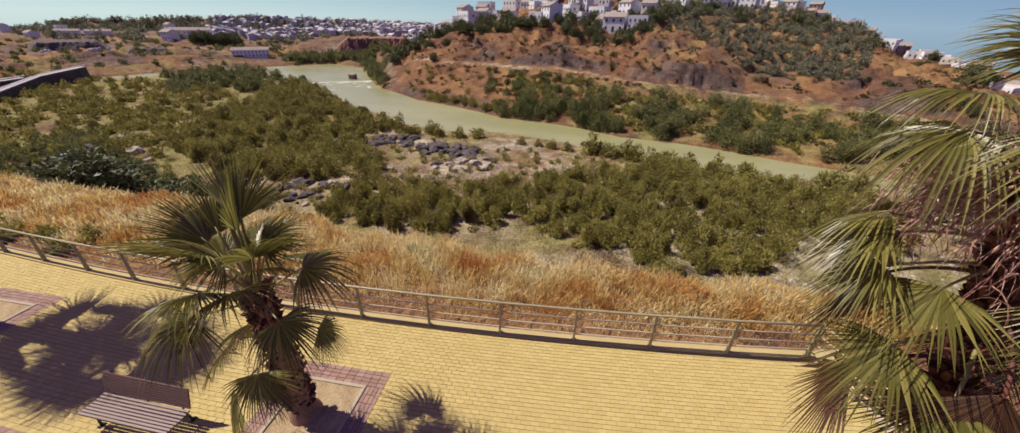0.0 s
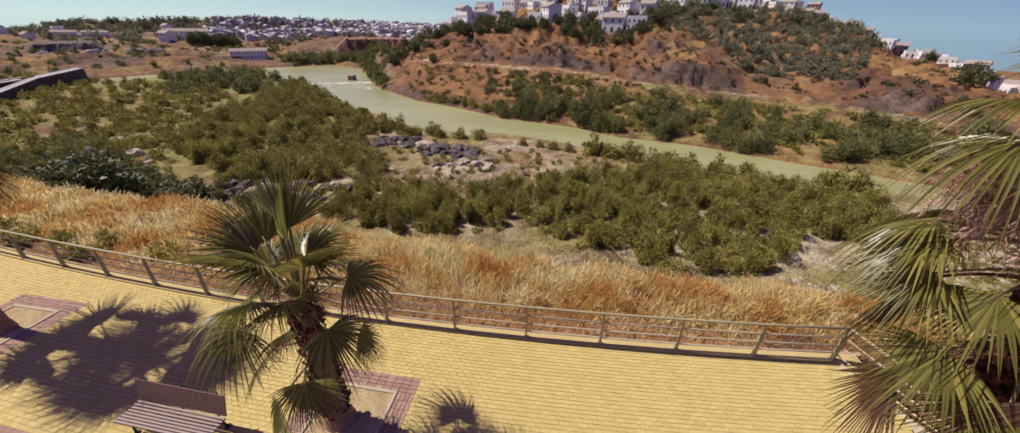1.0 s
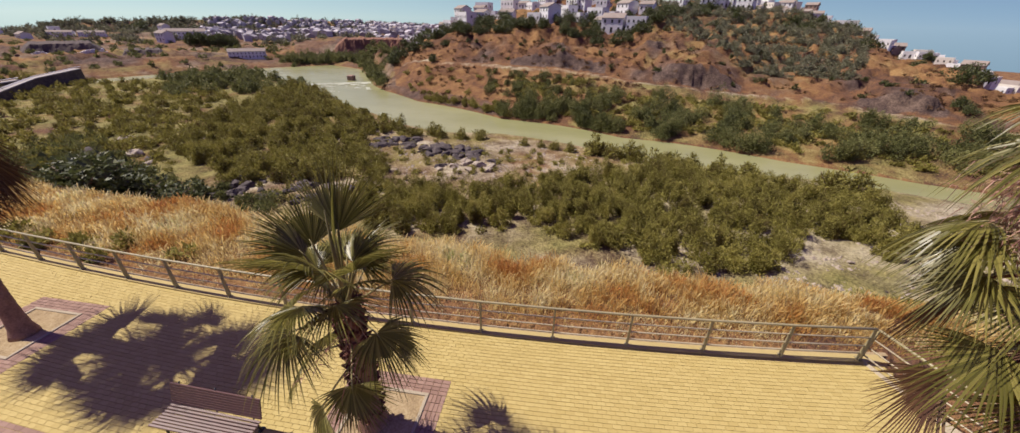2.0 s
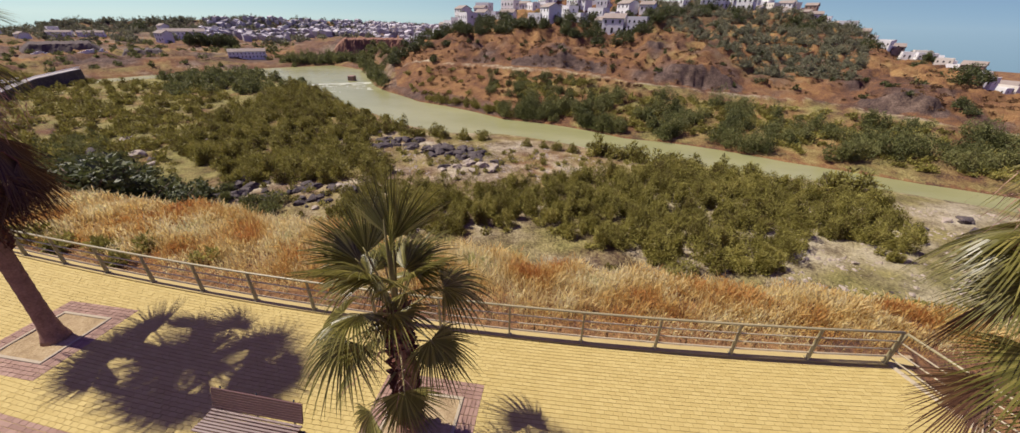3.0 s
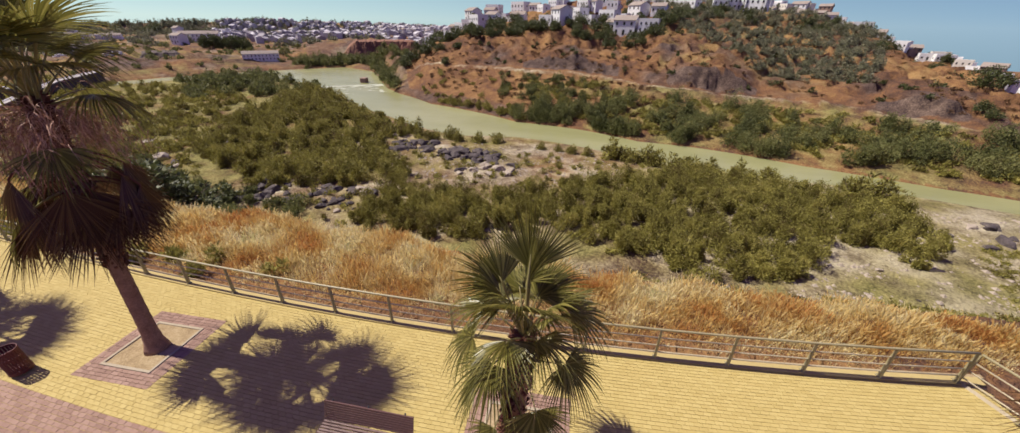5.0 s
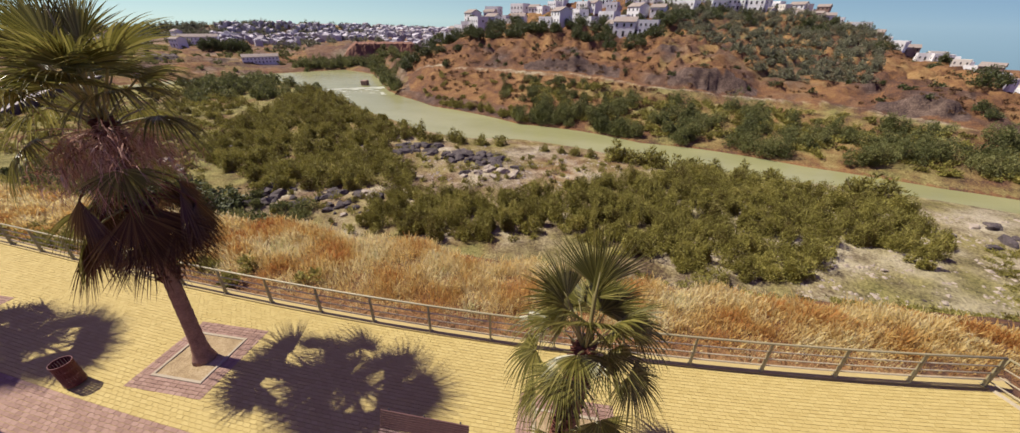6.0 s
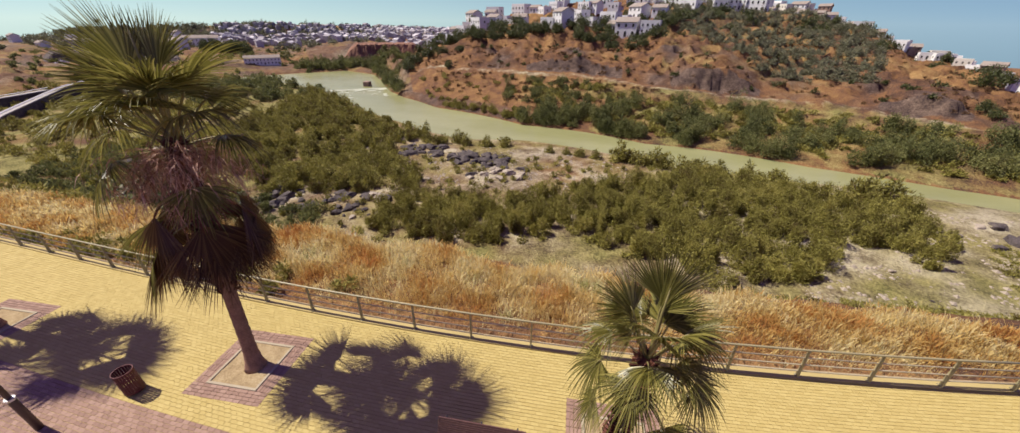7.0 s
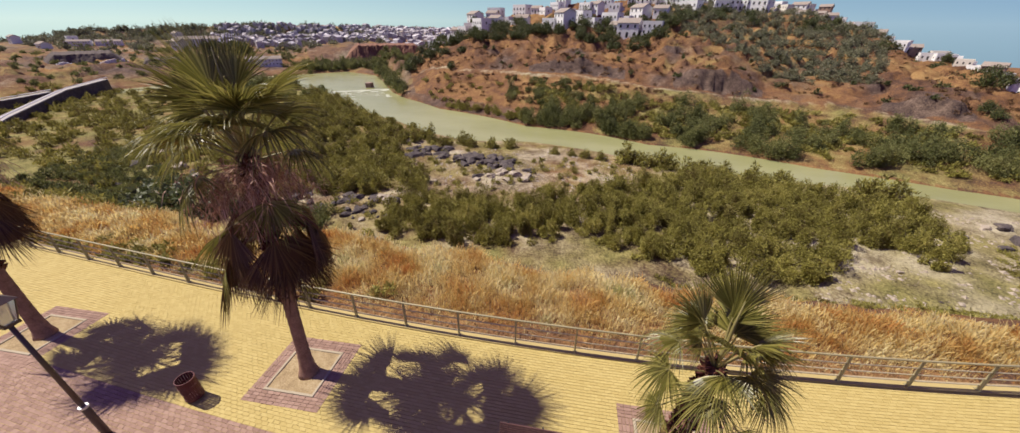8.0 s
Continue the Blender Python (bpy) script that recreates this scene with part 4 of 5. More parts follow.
# ------------------------------------------------------------------ dry grass on the verge
def grass():
    n = 66000
    x = rng.uniform(-62, 6, n * 2)
    vy = verge(x)[0] + bend(np.clip(x, -45, 20)) * 0.3
    y0 = 0.32 + bend(np.clip(x, -60, 20))
    u = rng.random(n * 2) ** 0.8
    y = y0 + (vy + 2.2 - y0) * u
    dens = (0.5 + 0.7 * fbm(x, y, 3.0, 3, 7.0)) * np.clip((y - y0) / 0.8, 0.25, 1)
    keep = (rng.random(n * 2) < dens) & (y > y0)
    x, y = x[keep][:n], y[keep][:n]
    n = len(x)
    z = land_height(x, y)
    tall = (0.31 + 0.17 * fbm(x, y, 4, 3, 8.0) + 0.13 * fbm(x, y, 1.4, 2, 3.0)) * rng.uniform(0.4, 1.6, n) * np.clip((y - bend(np.clip(x, -60, 20))) / 1.6, 0.35, 1.3)
    a, lean = rng.uniform(0, 2 * math.pi, n), rng.uniform(0.05, 0.65, n)
    V, F = [], []
    blades = 3
    for k in range(blades):
        ak = a + k * 1.7 + rng.normal(0, 0.4, n)
        lk = lean * rng.uniform(0.5, 1.4, n)
        h = tall * rng.uniform(0.7, 1.15, n)
        dx, dy = np.cos(ak), np.sin(ak)
        bx, by = x + rng.normal(0, 0.06, n), y + rng.normal(0, 0.06, n)
        w = rng.uniform(0.0028, 0.0060, n) * (1 + np.clip((-x - 15) / 40, 0, 0.6))
        p0 = np.stack([bx - dy * w, by + dx * w, z - 0.03], -1)
        p1 = np.stack([bx + dy * w, by - dx * w, z - 0.03], -1)
        p2 = np.stack([bx + dx * lk * h * 0.4 + dy * w, by + dy * lk * h * 0.4 - dx * w, z + h * 0.62], -1)
        p3 = np.stack([bx + dx * lk * h * 0.4 - dy * w, by + dy * lk * h * 0.4 + dx * w, z + h * 0.62], -1)
        hw = w * rng.uniform(1.0, 4.5, n)
        p4 = np.stack([bx + dx * lk * h * 0.8 + dy * hw, by + dy * lk * h * 0.8 - dx * hw, z + h * 0.88], -1)
        p5 = np.stack([bx + dx * lk * h * 1.1, by + dy * lk * h * 1.1, z + h], -1)
        p6 = np.stack([bx + dx * lk * h * 0.8 - dy * hw, by + dy * lk * h * 0.8 + dx * hw, z + h * 0.88], -1)
        o = k * n * 7 + np.arange(n)[:, None] * 7
        V.append(np.stack([p0, p1, p2, p3, p4, p5, p6], 1).reshape(-1, 3))
        F.append(np.concatenate([o + np.array([0, 1, 2, 3]), o + np.array([3, 2, 4, 6])]).reshape(-1, 4))
        F.append(np.concatenate([o + np.array([6, 4, 5, 5])]).reshape(-1, 4))
    v = np.concatenate(V)
    quads = np.concatenate([f for i, f in enumerate(F) if i % 2 == 0])
    tris = np.concatenate([f[:, :3] for i, f in enumerate(F) if i % 2 == 1])
    tri = np.concatenate([quads[:, [0, 1, 2]], quads[:, [0, 2, 3]], tris])
    tagged(new("dry_grass", np_mesh("dry_grass", v, tri, M_GRASS)), "tall dry straw-coloured and rusty grass on the verge", "grass", kind="stuff")


grass()


# ------------------------------------------------------------------ foliage
def sprays(centres, radii, per, length, width, up=0.5, lobes=9, seed=1):
    """Leaf sprays for many crowns at once: each a pointed blade, on lobes of each crown."""
    r = np.random.default_rng(seed)
    centres, radii = np.asarray(centres, dtype=float), np.asarray(radii, dtype=float)
    n = len(centres)
    lob = r.normal(0, 1, (n, lobes, 3))
    lob /= np.linalg.norm(lob, axis=-1, keepdims=True)
    lob *= r.uniform(0.25, 0.78, (n, lobes, 1))
    lob[..., 2] = np.abs(lob[..., 2]) * 0.95
    lsize = r.uniform(0.24, 0.46, (n, lobes))
    idx = np.repeat(np.arange(n), per)
    which = r.integers(0, lobes, n * per)
    d = r.normal(0, 1, (n * per, 3))
    d /= np.linalg.norm(d, axis=-1, keepdims=True)
    local = lob[idx, which] + d * (lsize[idx, which] * r.uniform(0.55, 1.05, n * per))[:, None]
    local[:, 2] = np.maximum(local[:, 2], -0.02 + 0.15 * r.random(n * per))
    p = centres[idx] + local * radii[idx]
    way = d * 0.7 + r.normal(0, 0.55, d.shape) + np.array([0, 0, up])
    way /= np.linalg.norm(way, axis=-1, keepdims=True)
    side = np.cross(way, r.normal(0, 1, way.shape))
    side /= np.linalg.norm(side, axis=-1, keepdims=True)
    ln = length * r.uniform(0.6, 1.4, n * per)[:, None]
    wd = width * r.uniform(0.6, 1.4, n * per)[:, None]
    v = np.stack([p - side * wd, p + side * wd, p + way * ln], 1).reshape(-1, 3)
    return v, np.arange(len(v), dtype=np.int32).reshape(-1, 3)


def inside(poly, x, y):
    poly = np.asarray(poly, dtype=float)
    res = np.zeros(len(x), dtype=bool)
    j = len(poly) - 1
    for i in range(len(poly)):
        (xi, yi), (xj, yj) = poly[i], poly[j]
        res ^= ((yi > y) != (yj > y)) & (x < (xj - xi) * (y - yi) / (yj - yi + 1e-9) + xi)
        j = i
    return res


def scatter(poly, step, seed, thin=0.0, scale=9.0):
    """Points about a step apart inside an outline, thinned to clumps."""
    r = np.random.default_rng(seed)
    poly = np.asarray(poly, dtype=float)
    (x0, y0), (x1, y1) = poly.min(0), poly.max(0)
    X, Y = np.meshgrid(np.arange(x0, x1 + step, step), np.arange(y0, y1 + step, step))
    x, y = X.ravel() + r.uniform(-0.45, 0.45, X.size) * step, Y.ravel() + r.uniform(-0.45, 0.45, X.size) * step
    k = inside(poly, x, y)
    if thin:
        k &= fbm(x, y, scale, 3, seed) > -1 + thin * 2 * (0.5 + 0.3 * r.random(len(x)))
    return x[k], y[k]


def thicket(name, label, x, y, rad, tall, per, length, width, mat, seed, up=0.7, category="bushes"):
    r = np.random.default_rng(seed)
    n = len(x)
    rr = rad * r.uniform(0.7, 1.35, n)
    c = np.stack([x, y, land_height(x, y) + 0.05], -1)
    R = np.stack([rr, rr * r.uniform(0.85, 1.15, n), tall * r.uniform(0.65, 1.3, n)], -1)
    v, f = sprays(c, R, per, length, width, up, 7, seed)
    return tagged(new(name, np_mesh(name, v, f, mat)), label, category, kind="stuff")


T1 = [(-25, 42), (-22, 48), (-14, 53), (7, 61), (19, 67), (28, 61), (40, 57), (45, 53), (40, 40), (34, 37), (29, 40), (21, 36), (15, 29), (10, 28), (4, 31), (-3, 33), (-11, 37), (-20, 37)]
T2 = [(-92, 57), (-104, 78), (-112, 100), (-94, 99), (-61, 74), (-36, 54), (-45, 46), (-63, 42), (-80, 50)]
T3 = [(-42, 34), (-43, 41), (-39, 47), (-28, 46), (-18, 37), (-24, 32), (-34, 33)]
x, y = scatter(T1, 2.7, 1, 0.2, 11)
thicket("thicket", "dense olive-green tamarisk thicket on the flood plain", x, y, 1.95, 3.7, 2200, 0.25, 0.06, M_TAMARISK, 1, 0.6)
x, y = scatter(T2, 3.6, 2, 0.38, 16)
thicket("thicket", "wide tamarisk thicket beside the river bend", x, y, 2.5, 3.7, 1250, 0.38, 0.10, M_TAMARISK, 2, 0.55)
x, y = scatter([(-112, 100), (-122, 136), (-110, 131), (-81, 104), (-60, 90), (-49, 82), (-58, 71), (-94, 96)], 3.6, 51, 0.2, 14)
thicket("thicket", "bushy thicket down to the water at the river bend", x, y, 2.5, 3.9, 800, 0.44, 0.12, M_TAMARISK, 52, 0.5)
x, y = scatter(T3, 2.1, 3, 0.12)
thicket("thicket", "brownish tamarisk bushes below the grassy bank", x, y, 1.75, 3.4, 1500, 0.24, 0.065, M_TAMARISK, 3, 0.6)


def polar(bearing, distance):
    a = np.radians(bearing)
    return OX + distance * np.sin(a), OY + distance * np.cos(a)


# trees along the far bank
r2 = np.random.default_rng(5)
b = r2.uniform(-9, 58, 330)
d = line(FAR_BANK, b)[0] + 1.0 + r2.random(330) ** 1.2 * np.interp(b, [-9, 5, 20, 45, 58], [6, 18, 30, 26, 26])
x, y = polar(b, d)
ok = fbm(x, y, 17, 2, 5) > -0.06
x, y = x[ok], y[ok]
thicket("riverside_trees", "dense dark green trees lining the far river bank", x, y, 2.9, 5.2, 1500, 0.27, 0.115, M_POPLAR, 6, 0.4, "trees")
# woods upstream, round the bend
b = np.concatenate([r2.uniform(-51, -37, 46), r2.uniform(-50, -36.5, 20), r2.uniform(-36.5, -25.5, 70), r2.uniform(-31, -24.5, 30), r2.uniform(-49, -41, 50)])
d = np.concatenate([r2.uniform(172, 235, 46), r2.uniform(165, 200, 20), r2.uniform(268, 300, 70), r2.uniform(196, 250, 30), r2.uniform(208, 230, 50)])
ok = (d < line(NEAR_BANK, b)[0] - 3) | (d > line(FAR_BANK, b)[0] + 2)
x, y = polar(b[ok], d[ok])
thicket("riverside_trees", "green woods along the river upstream", x, y, 3.2, 4.8, 380, 0.75, 0.22, M_POPLAR, 7, 0.4, "trees")
b = r2.uniform(-39, -26.5, 60)
x, y = polar(b, line(FAR_BANK, b)[0] + r2.uniform(3, 24, 60))
thicket("riverside_trees", "tall green trees at the foot of the red earth bank", x, y, 3.4, 6.5, 420, 0.7, 0.2, M_POPLAR, 63, 0.4, "trees")
b, d = r2.uniform(-64, -44, 130), r2.uniform(95, 180, 130)
x, y = polar(b, d)
thicket("scrub", "low green scrub on the valley floor", x, y, 1.8, 1.7, 130, 0.7, 0.18, M_TAMARISK, 8)
# olive grove on the hill
gx, gy = np.meshgrid(np.arange(10, 33.5, 0.9), np.arange(0.0, 1.0, 0.044))
b, s = gx.ravel() + r2.uniform(-0.4, 0.4, gx.size), gy.ravel() + r2.uniform(-0.02, 0.02, gx.size)
lo = line(TRACK, b)[0] + np.interp(b, [10, 15, 22, 33], [75, 52, 22, 22])
hi = np.interp(b, [10, 33], [1, 1]) * (line(CREST, b)[0] - 22)
d = lo + (hi - lo) * s
x, y = polar(b, d)
thicket("olive_grove", "grey-green olive trees in rows up the hillside", x, y, 2.15, 3.4, 480, 0.34, 0.18, M_OLIVE, 9, 0.1, "trees")
# scrub on the far slope, and low growth by the water
b = np.concatenate([r2.uniform(-24, 50, 90), r2.uniform(-7, 50, 420)])
lo, hi = line(FAR_BANK, b)[0] + 4, line(TRACK, b)[0] - 3
d = lo + (hi - lo) * np.where(b > -7, 0.85 * r2.random(510), r2.random(510))
x, y = polar(b, d)
thicket("scrub", "low bushes on the dry slope across the river", x, y, 1.7, 1.5, 140, 0.45, 0.16, M_TAMARISK, 10)
b = r2.uniform(-21, -8, 26)
x, y = polar(b, line(FAR_BANK, b)[0] + r2.uniform(1.0, 4.5, 26))
thicket("scrub", "green bushes at the foot of the orange slope", x, y, 1.7, 2.4, 420, 0.38, 0.11, M_TAMARISK, 61)
b = r2.uniform(-20, 50, 70)
d = line(TRACK, b)[0] + 5 + 50 * r2.random(70)
x, y = polar(b, d)
thicket("scrub", "scattered bushes on the orange hillside", x, y, 1.4, 1.6, 100, 0.6, 0.16, M_DARKTREE, 11)
b = r2.uniform(-25, 52, 1000)
d = line(TRACK, b)[0] + 4 + (line(BROW, b)[0] - line(TRACK, b)[0]) * r2.random(1000)
x, y = polar(b, d)
thicket("dry_scrub", "dry brown tufts over the orange hillside", x, y, 1.1, 0.75, 46, 0.42, 0.14, M_DRYSCRUB, 23, 0.5, "scrub")
b = r2.uniform(-22, 12, 240)
lo, hi = line(FAR_BANK, b)[0] + 3, line(TRACK, b)[0] - 2
x, y = polar(b, lo + (hi - lo) * r2.random(240))
thicket("dry_scrub", "brown dry tufts between the river and the track", x, y, 1.2, 0.8, 60, 0.40, 0.13, M_DRYSCRUB, 71, 0.5, "scrub")
b = np.concatenate([r2.normal(-11, 0.7, 9), r2.normal(-6.5, 1.2, 22), r2.normal(-1.0, 1.6, 20)])
x, y = polar(b, line(TRACK, b)[0] - 5 - 22 * r2.random(51))
thicket("scrub", "green bushes on the slope under the track", x, y, 1.9, 2.6, 420, 0.34, 0.12, M_POPLAR, 72)
# far ridge
b = np.concatenate([r2.uniform(-66, -20, 520), r2.uniform(-66, -40, 300)])
d = np.concatenate([r2.uniform(700, 745, 330), r2.uniform(400, 690, 190), r2.uniform(705, 750, 300)])
x, y = polar(b, d)
thicket("far_woods", "dark trees along the far ridge", x, y, 5.0, 6.5, 90, 1.8, 0.6, M_OLIVE, 12, 0.3, "trees")
b = r2.uniform(-66, -37, 340)
d = np.where(r2.random(340) < 0.5, r2.uniform(262, 400, 340), r2.uniform(320, 640, 340))
x, y = polar(b, d)
thicket("scrub", "dark scrub dotted over the far hillside", x, y, 2.4, 2.4, 80, 1.0, 0.34, M_POPLAR, 17)
x, y = scatter([(-100, 40), (-60, 36), (-40, 31), (-20, 33), (0, 33), (20, 66), (-10, 70), (-36, 72), (-55, 78), (-100, 62)], 3.4, 18, 0.5, 12)
thicket("scrub", "low dry bushes on the gravel flats", x, y, 1.1, 0.9, 90, 0.4, 0.10, M_TAMARISK, 19)
x, y = scatter([(-120, 34), (-62, 21), (-44, 26), (-52, 38), (-78, 42), (-120, 62)], 3.0, 25, 0.38, 15)
thicket("scrub", "dark green shrubs below the grassy bank", x, y, 1.8, 2.2, 330, 0.42, 0.11, M_POPLAR, 26)
x, y = scatter([(-90, 12), (-52, 7), (-40, 8), (-46, 14), (-85, 24)], 3.0, 27, 0.42, 9)
thicket("scrub", "yellow-green shrubs on the grassy slope", x, y, 1.2, 1.0, 200, 0.3, 0.08, M_TAMARISK, 28)
x, y = scatter([(-42, 2.6), (-42, 4.4), (-30, 2.9), (-21, 1.9), (-21, 1.0), (-30, 1.4)], 1.1, 29, 0.35, 6)
thicket("weeds", "green weeds behind the railing", x, y, 0.55, 0.5, 150, 0.2, 0.05, M_TAMARISK, 30, 0.5, "plants")
x, y = scatter([(-215, 62), (-112, 44), (-92, 60), (-118, 84), (-130, 112), (-165, 130), (-240, 120)], 5.2, 41, 0.5, 24)
thicket("scrub", "mixed green scrub over the valley floor", x, y, 2.3, 2.4, 200, 0.6, 0.17, M_TAMARISK, 42)
# low plants along the foot of the bank and at the gravel
x, y = scatter([(-5, 30), (14, 27), (38, 28), (46, 44), (60, 46), (60, 40), (40, 22), (10, 22)], 1.5, 14, 0.3, 8)
thicket("herbs", "low green herbs on the gravel", x, y, 0.95, 0.3, 110, 0.26, 0.06, M_TAMARISK, 15, 0.3, "plants")


def tree_kind(name, mat, per, length, width, rad, tall, trunk, seed):
    v, f = sprays([(0, 0, trunk)], [(rad, rad, tall)], per, length, width, 0.4, 12, seed)
    crown = np_mesh("crown", v, f, mat)
    bm = bmesh.new()
    r = random.Random(seed)
    tube(bm, [(0, 0, -0.4), (0.05, 0, trunk * 0.6), (0, 0.05, trunk + tall * 0.35)], [0.22 * rad / 2, 0.16 * rad / 2, 0.05], 7)
    for i in range(5):
        a = i * 1.26 + r.random()
        tube(bm, [(0, 0, trunk * 0.6), (math.cos(a) * rad * 0.35, math.sin(a) * rad * 0.35, trunk + tall * 0.3), (math.cos(a) * rad * 0.65, math.sin(a) * rad * 0.65, trunk + tall * 0.55)], [0.08 * rad / 2, 0.05 * rad / 2, 0.015], 5)
    return crown, bm_mesh("trunk", bm, M_BARK, True)


BUSH = [tree_kind("bush", M_TAMARISK, 800, 0.4, 0.08, 1.7, 2.3, 0.05, 60 + i) for i in range(3)]
TREE = [tree_kind("tree", M_DARKTREE, 1200, 0.34, 0.14, 3.1, 3.3, 0.7, 70 + i) for i in range(4)]


def plant(name, kinds, i, x, y, scale, turn, label, category, group=""):
    t = empty(name, (x, y, float(land_height(x, y))), label, category, group)
    t.rotation_euler.z = radians(turn)
    t.scale = scale if hasattr(scale, "__len__") else (scale,) * 3
    part("crown", kinds[i % len(kinds)][0], None, t)
    part("trunk", kinds[i % len(kinds)][1], None, t)
    return t


for i, (x, y, s) in enumerate([(-49, 78, 1.2), (-45, 77, 1.3), (-41, 79, 1.5), (-38, 77.5, 1.2), (-28, 78, 1.25), (-17, 75, 0.9), (-13, 74.5, 0.8), (-10, 73.5, 1.0), (-6, 72.5, 1.0), (-1, 73, 1.9), (2.5, 72, 1.7), (6, 71.5, 1.9), (8.5, 70, 1.5), (12, 66, 1.9), (15, 66.5, 1.7), (18, 67, 1.5), (40, 60, 2.2), (44, 58.5, 1.9), (23, 65.5, 1.6), (28.5, 64, 1.6), (-33, 77.5, 1.3)]):
    plant("bush", BUSH, i, x, y, s, 73 * i, "feathery green tamarisk bush at the water's edge", "bush", "bushes at the water's edge")
# trees on the brow: bearing, distance along from track to crest, size
r3 = random.Random(21)
for i in range(190):
    bb = r3.uniform(-21, 14) if i < 140 else r3.uniform(14, 44)
    dd = float(line(BROW, np.array([bb]))[0][0]) + r3.uniform(-24, 22 if i < 90 else 60)
    x, y = polar(bb, dd)
    plant("tree", TREE, i, float(x), float(y), r3.uniform(0.8, 1.5), 51 * i, "dark round tree among the houses on the hill", "tree", "trees on the hill")
for i, (bb, dd, s) in enumerate([(-19.5, 173, 1.0), (-15.5, 200, 1.5), (-9, 190, 1.6), (-6, 192, 1.7), (-3.5, 188, 1.3), (-25, 200, 1.6), (-24, 206, 1.7), (-22.5, 210, 1.8), (-22, 200, 1.5), (-21, 216, 1.7), (10, 180, 1.7), (39.5, 190, 0.9), (42.5, 150, 0.9), (43.2, 146, 0.8), (7, 182, 1.5), (2, 195, 1.6)]):
    x, y = polar(bb, dd)
    plant("tree", TREE, i, float(x), float(y), s, 37 * i, "dark leafy tree on the orange slope", "tree", "trees on the slope")
for i, (x, y, s) in enumerate([(-47, 14.5, 1.25), (-51, 17, 1.5), (-55, 19, 1.3), (-44.5, 15.5, 1.0), (-62, 30, 1.2), (-66, 33, 1.4), (-71, 30, 1.5), (-76, 34, 1.4), (-68, 26, 1.1), (-83, 38, 1.5)]):
    plant("tree", TREE, i, x, y, (s * 1.2, s * 1.2, s * 0.8), 61 * i, "dark spreading fig tree at the foot of the bank", "tree", "trees under the bank")
for i in range(16):
    x, y = polar(-47.5 + 0.28 * i, 385 + 12 * (i % 3))
    plant("tree", TREE, i, float(x), float(y), (1.8, 1.8, 2.6), 37 * i, "tall dark tree in a grove below the far town", "tree", "dark grove below the town")
# the lone big tree on the far ridge
x, y = polar(-51.2, 715)
plant("tree", TREE, 1, float(x), float(y), (4.6, 4.6, 3.2), 10, "large round tree on the far ridge", "tree")


# ------------------------------------------------------------------ rocks
def rock_mesh(seed, mat):
    bm = bmesh.new()
    bmesh.ops.create_icosphere(bm, subdivisions=2, radius=1.0)
    r = random.Random(seed)
    planes = [(Vector((r.gauss(0, 1), r.gauss(0, 1), r.gauss(0.3, 1))).normalized(), r.uniform(0.45, 0.8)) for _ in range(9)]
    for v in bm.verts:
        for nrm, dist in planes:
            k = v.co.dot(nrm)
            if k > dist:
                v.co -= nrm * (k - dist)
        v.co += Vector((noise.noise(v.co * 2.0 + Vector((seed, 0, 0))), noise.noise(v.co * 2.0 + Vector((0, seed, 0))), 0)) * 0.14
    return bm_mesh("boulder", bm, mat)


ROCKS = [rock_mesh(i, M_ROCK) for i in range(4)] + [rock_mesh(10 + i, M_PALEROCK) for i in range(3)]


def boulders(n, region, sizes, pick, seed, label):
    r = random.Random(seed)
    for i in range(n):
        x, y = r.uniform(region[0], region[1]), r.uniform(region[2], region[3])
        s = r.uniform(*sizes)
        o = new("boulder", ROCKS[r.choice(pick)])
        o.matrix_basis = Matrix.Translation((x, y, float(land_height(x, y)) + 0.1 * s)) @ pose(0, 0, 0, r.uniform(-15, 15), r.uniform(-15, 15), r.uniform(0, 360)) @ Matrix.Diagonal((s * r.uniform(0.9, 1.6), s, s * r.uniform(0.45, 0.75), 1))
        tagged(o, label, "boulder", "boulders on the flood plain")


boulders(46, (-52, -42, 67, 74), (0.35, 1.5), (0, 1, 2, 3), 1, "dark grey boulder among gravel by the river")
boulders(50, (-39, -26, 63, 70), (0.35, 1.7), (0, 1, 2, 3), 2, "dark grey boulder among gravel by the river")
boulders(16, (-32, -20, 55, 62), (0.6, 1.5), (1, 4, 5), 3, "flat pale rock outcrop on the flood plain")
boulders(52, (-66, -42, 37, 45), (0.35, 1.5), (0, 1, 2, 3, 1, 4), 4, "broken rock at the foot of the bank")
boulders(22, (14, 46, 27, 44), (0.15, 0.5), (0, 4, 5, 6), 5, "stone lying on pale gravel")
boulders(8, (44, 56, 44, 52), (0.6, 1.5), (0, 1, 4), 6, "grey stone on the gravel bank")
boulders(14, (-110, -78, 38, 62), (0.8, 2.0), (0, 1, 2, 4), 7, "dark rock on the valley floor")

